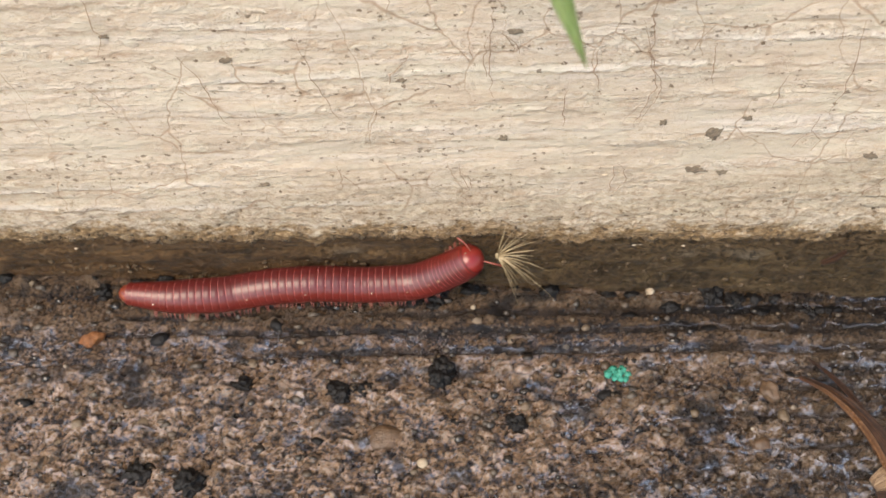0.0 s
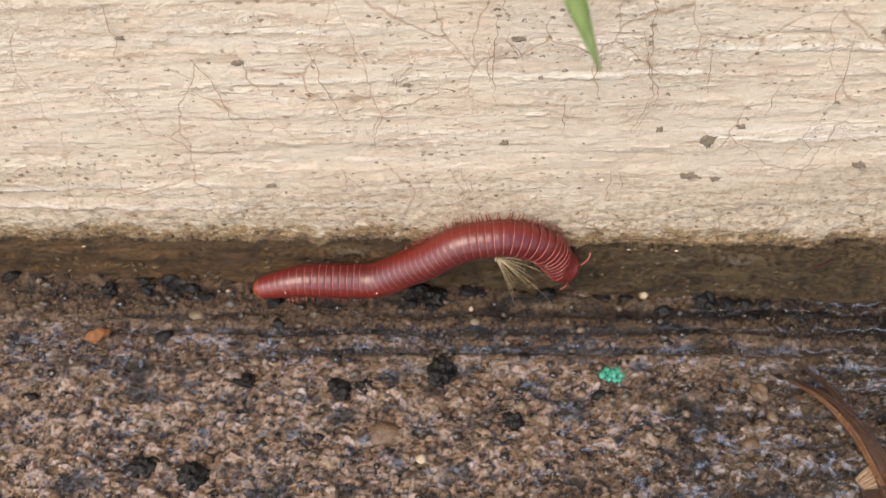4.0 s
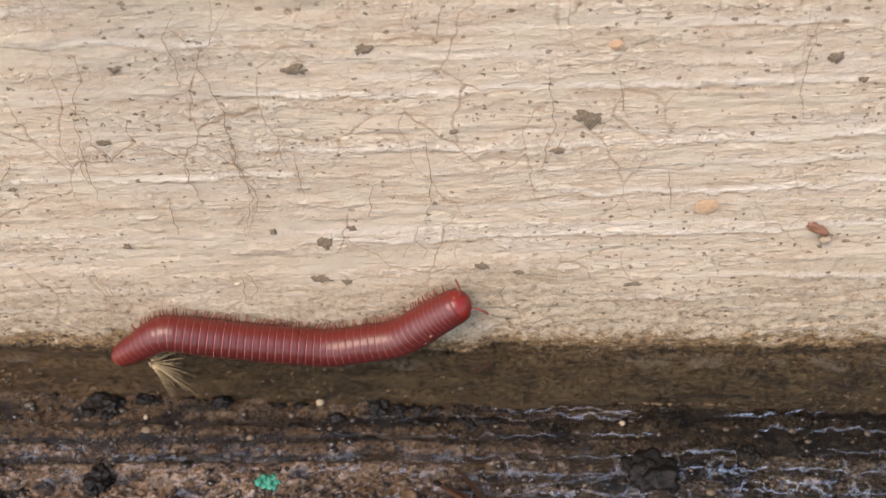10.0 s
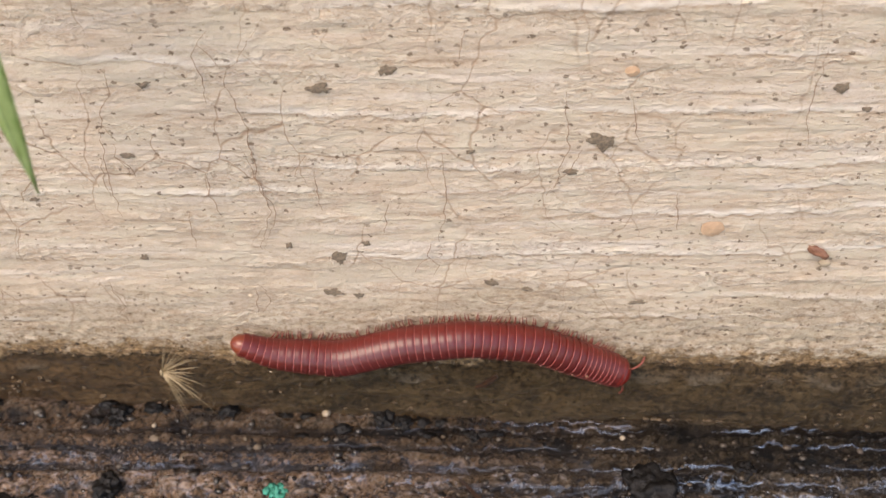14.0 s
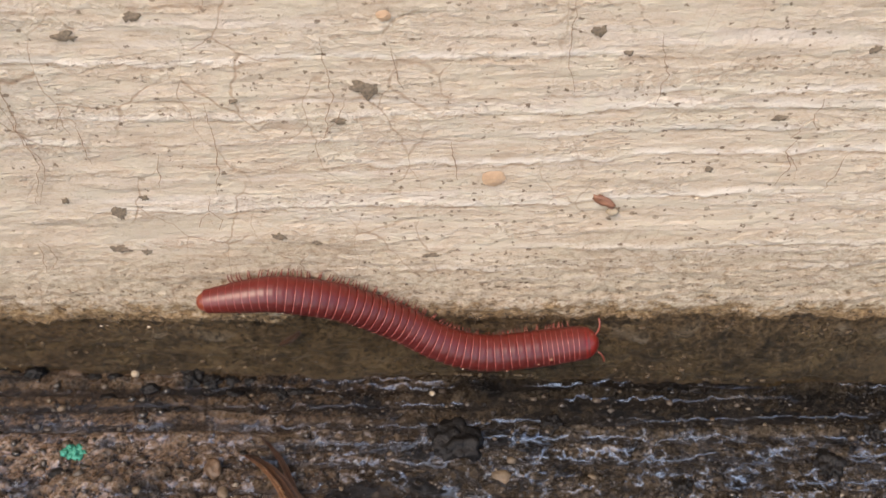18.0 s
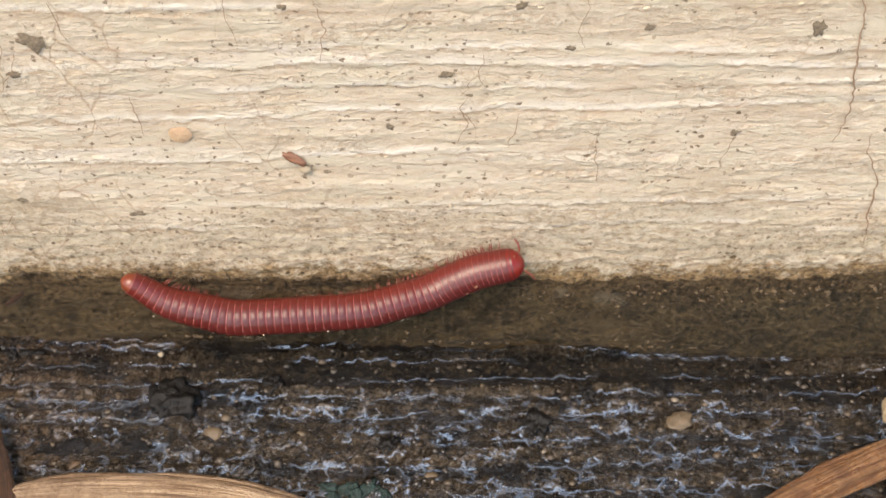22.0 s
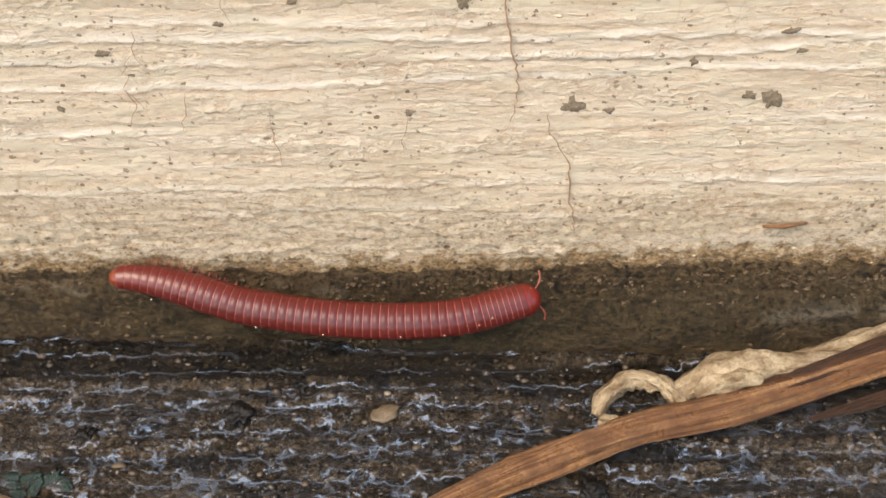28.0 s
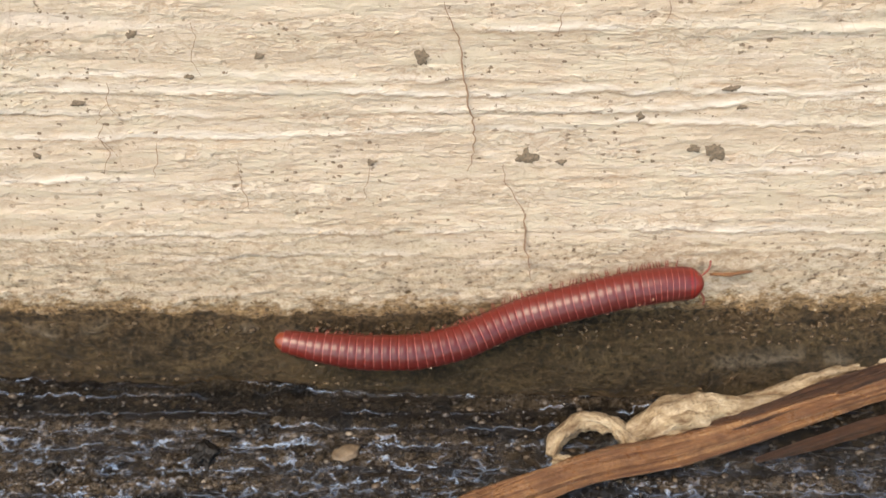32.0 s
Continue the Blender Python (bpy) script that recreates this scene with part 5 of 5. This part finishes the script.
def body_line(t):
    """Points along the body's axis from head to tail at t, evenly fine, and their height on the face."""
    j = max(1, min(len(STANCES) - 1, next((i for i, s in enumerate(STANCES) if s[0] >= t), len(STANCES) - 1)))
    (ta, xa, va), (tb, xb, vb) = STANCES[j - 1], STANCES[j]
    k = min(1, max(0, (t - ta) / (tb - ta)))
    x = np.linspace(xa[0] + (xb[0] - xa[0]) * k, xa[-1] + (xb[-1] - xa[-1]) * k, 240)
    wa = (1 - k) * np.exp(-np.clip(x - xa[-1], 0, 99) / 2.5) + 1e-6
    wb = k * np.exp(-np.clip(xb[0] - x, 0, 99) / 2.5) + 1e-6
    v = (wa * np.interp(x, xa, va) + wb * np.interp(x, xb, vb)) / (wa + wb)
    pad = np.pad(v, 12, mode="reflect", reflect_type="odd")
    v = np.convolve(pad, np.hanning(25) / np.hanning(25).sum(), "valid")
    x, v = x * MM, v * MM
    z = LIFT + np.maximum(v, 0)
    s = smooth(0.005, 0.0115, z)
    y = (1 - s) * np.minimum(0.0005, foot_line(x)) - LIFT + np.minimum(v, 0)
    return np.stack([x, y, z], 1)[::-1], v[::-1]


def body_poses(t):
    """The frames of head, rings and tail at t: x along the body, z out of its back."""
    p, v = body_line(t)
    s = np.append(0, np.cumsum(np.linalg.norm(np.diff(p, axis=0), axis=1)))
    share = np.where(np.arange(RINGS) < 8, 0.66, 1.0)
    ends = np.cumsum(share) / share.sum() * (s[-1] - 0.0019 - 0.0017)
    at = [0.0021] + [0.0019 + e - 0.4 * MM for e in ends] + [s[-1] - 0.0017]
    out = []
    for d in at:
        c = Vector([np.interp(d, s, p[:, i]) for i in range(3)])
        a, b = (Vector([np.interp(d + e, s, p[:, i]) for i in range(3)]) for e in (-0.0011, 0.0011))
        ahead = (a - b).normalized()
        lean = float(smooth(0.0005, 0.0075, np.interp(d, s, v))) * radians(78) + radians(4)
        back_dir = Vector((0, -math.sin(lean), math.cos(lean)))
        side = back_dir.cross(ahead).normalized()
        up = ahead.cross(side)
        m = Matrix((ahead, side, up)).transposed().to_4x4()
        m.translation = c
        out.append(m)
    return out


def lathe(profile, sides=28, tall=1.0):
    """Turned along x: rows of (x, radius) in mm."""
    bm = bmesh.new()
    rows = []
    for px, pr in profile:
        rows.append([bm.verts.new((px * MM, math.cos(q) * pr * MM, math.sin(q) * pr * MM * tall)) for q in (2 * math.pi * i / sides for i in range(sides))])
    for r, s in zip(rows, rows[1:]):
        for i in range(sides):
            bm.faces.new((r[i], s[i], s[(i + 1) % sides], r[(i + 1) % sides]))
    for r in (rows[0], rows[-1]):
        if max(v.co.y for v in r) < 0.0006:
            bm.faces.new(r if r is rows[-1] else r[::-1])
    bmesh.ops.recalc_face_normals(bm, faces=bm.faces[:])
    return bm


def leg_mesh(side):
    bm = bmesh.new()
    tube(bm, [(0, 0, 0), (0.02 * MM, side * 0.7 * MM, 0.1 * MM), (0.06 * MM, side * 1.25 * MM, 0.12 * MM), (0.1 * MM, side * 1.54 * MM, -0.1 * MM), (0.14 * MM, side * 1.66 * MM, -0.4 * MM)],
         [0.0001, 0.00011, 0.00008, 0.00005, 0.00002], 6)
    return bm


def girth(i):
    """How thick the body is at ring i, of its full thickness."""
    if i < 8:
        return 0.86 + 0.08 * max(0.0, i + 1) / 9
    return 0.94 * (0.58 + 0.42 * math.sin(min(1.0, max(0.0, RINGS + 0.6 - i) / 13.0) * math.pi / 2))


def build_millipede():
    root = thing("millipede", "glossy red-brown millipede with painted glints on its ring seams crawling along the wall foot", "millipede")
    shape = [(-0.55, 2.38), (-0.575, 2.435), (-0.54, 2.465), (-0.48, 2.455), (-0.42, 2.44), (-0.1, 2.43), (0.12, 2.40), (0.28, 2.35), (0.4, 2.30), (0.8, 2.28)]
    rings = []
    legs = []
    first = None
    left = right = None
    for i in range(RINGS):
        size = girth(i)
        if i < 8 or i > RINGS - 19:
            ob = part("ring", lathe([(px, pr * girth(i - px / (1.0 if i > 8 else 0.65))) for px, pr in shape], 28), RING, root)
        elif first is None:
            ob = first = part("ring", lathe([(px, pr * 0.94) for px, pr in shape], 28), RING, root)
        else:
            ob = new("ring", first.data)
            ob.parent = root
        rings.append(ob)
        for side in (1, -1):
            for k in (-0.22, 0.22):
                if i < 2 or (i == 2 and k < 0) or i > RINGS - 4:
                    continue
                kept = left if side > 0 else right
                if kept is None:
                    leg = part("leg", leg_mesh(side), LEG, ob)
                    if side > 0:
                        left = leg
                    else:
                        right = leg
                else:
                    leg = new("leg", kept.data)
                    leg.parent = ob
                leg.location = (k * MM, side * 0.45 * MM, -2.25 * MM * size)
                legs.append((leg, i * 2 + (k > 0), side, Vector(leg.location)))
    head = part("head", lathe([(-1.2, 1.95), (-0.9, 2.08), (-0.2, 2.1), (0.4, 2.0), (0.95, 1.78), (1.4, 1.42), (1.75, 0.98), (1.98, 0.5), (2.06, 0.12)], 32), FACE, root, "bright red rounded head")
    for side in (1, -1):
        bm = lump(0.24 * MM, 4, (1, 0.5, 0.8), 0.1)
        eye_spot = part("eye", bm, SEED, head)
        eye_spot.location = (1.05 * MM, side * 1.5 * MM, 0.5 * MM)
    antennae = []
    for side in (1, -1):
        bm = bmesh.new()
        pts, radii = [], []
        for n in range(13):
            u = n / 12
            pts.append((0.75 * math.sin(u * 2.2) * MM, side * (u * 2.5) * MM, (0.3 * math.sin(u * 2.6) - 0.5 * u) * MM))
            radii.append((0.09 + 0.035 * (n % 2) + 0.03 * u - 0.09 * (n == 12)) * MM)
        tube(bm, pts, radii, 8)
        ob = part("antenna", bm, LEG, head, "slender red jointed antenna")
        ob.location = (1.45 * MM, side * 0.95 * MM, 0.1 * MM)
        antennae.append((ob, side))
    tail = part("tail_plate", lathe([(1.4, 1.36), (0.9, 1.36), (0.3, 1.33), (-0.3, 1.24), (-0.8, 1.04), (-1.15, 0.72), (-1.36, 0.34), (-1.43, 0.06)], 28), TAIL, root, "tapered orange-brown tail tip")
    # flecks of soil on the back
    for n, (i, a, r) in enumerate(((6, 0.2, 0.18), (8, 0.5, 0.12), (12, 1.0, 0.12), (17, 1.0, 0.07), (26, 1.1, 0.07), (34, 1.1, 0.08), (47, 1.0, 0.09))):
        fleck = part("fleck", lump(r * MM, n, (1.3, 1, 0.6), 0.4), SEED if n < 3 else LIME, rings[i])
        fleck.location = (-0.2 * MM, -math.sin(a) * 2.33 * MM, math.cos(a) * 2.33 * MM)
    return root, head, rings, tail, legs, antennae


CRAWLER = build_millipede()


def motions():
    root, head, rings, tail, legs, antennae = CRAWLER
    times = [i * 0.25 for i in range(129)]
    middle, rows = [], [[] for _ in range(RINGS + 2)]
    for t in times:
        frames_now = body_poses(t)
        c = frames_now[RINGS // 2].translation.copy()
        c.z = 0.0
        base = Matrix.Translation(c)
        middle.append((t, base))
        for r, m in zip(rows, frames_now):
            r.append((t, base.inverted() @ m))
    walk(root, middle)
    for ob, r in zip([head] + rings + [tail], rows):
        walk(ob, r)
    # waves of steps run forward along the legs
    for leg, n, side, place in legs:
        beat = []
        for i in range(118):
            t = min(32.0, i * 0.275)
            a = math.sin(2 * math.pi * (t / 1.1 + n / 15.0))
            lift = max(0.0, math.cos(2 * math.pi * (t / 1.1 + n / 15.0)))
            beat.append((t, Matrix.Translation(place) @ pose(0, 0, 0, side * 10 * lift, 0, side * -22 * a)))
        walk(leg, beat)
    for ob, side in antennae:
        beat = []
        for i in range(65):
            t = i * 0.5
            beat.append((t, Matrix.Translation(ob.location) @ pose(0, 0, 0, 0, 10 * math.sin(t * 2.3 + side), side * 14 * math.sin(t * 1.7 + side * 0.9))))
        walk(ob, beat)

    # the blade sways a little and then hangs still
    walk(BLADE_THING, [(t, pose(x * MM, 0, z * MM)) for t, x, z in ((0, -1.5, 2.2), (1, -1.3, 2.2), (2, -1.1, 2.2), (3.5, -1.0, 2.0), (5.6, -0.4, 0.6), (6, 0.1, -0.9), (7, 0, 0), (9, -0.4, 0), (12, -0.5, -0.8), (14, -0.3, -0.2), (32, 0, 0))])


motions()
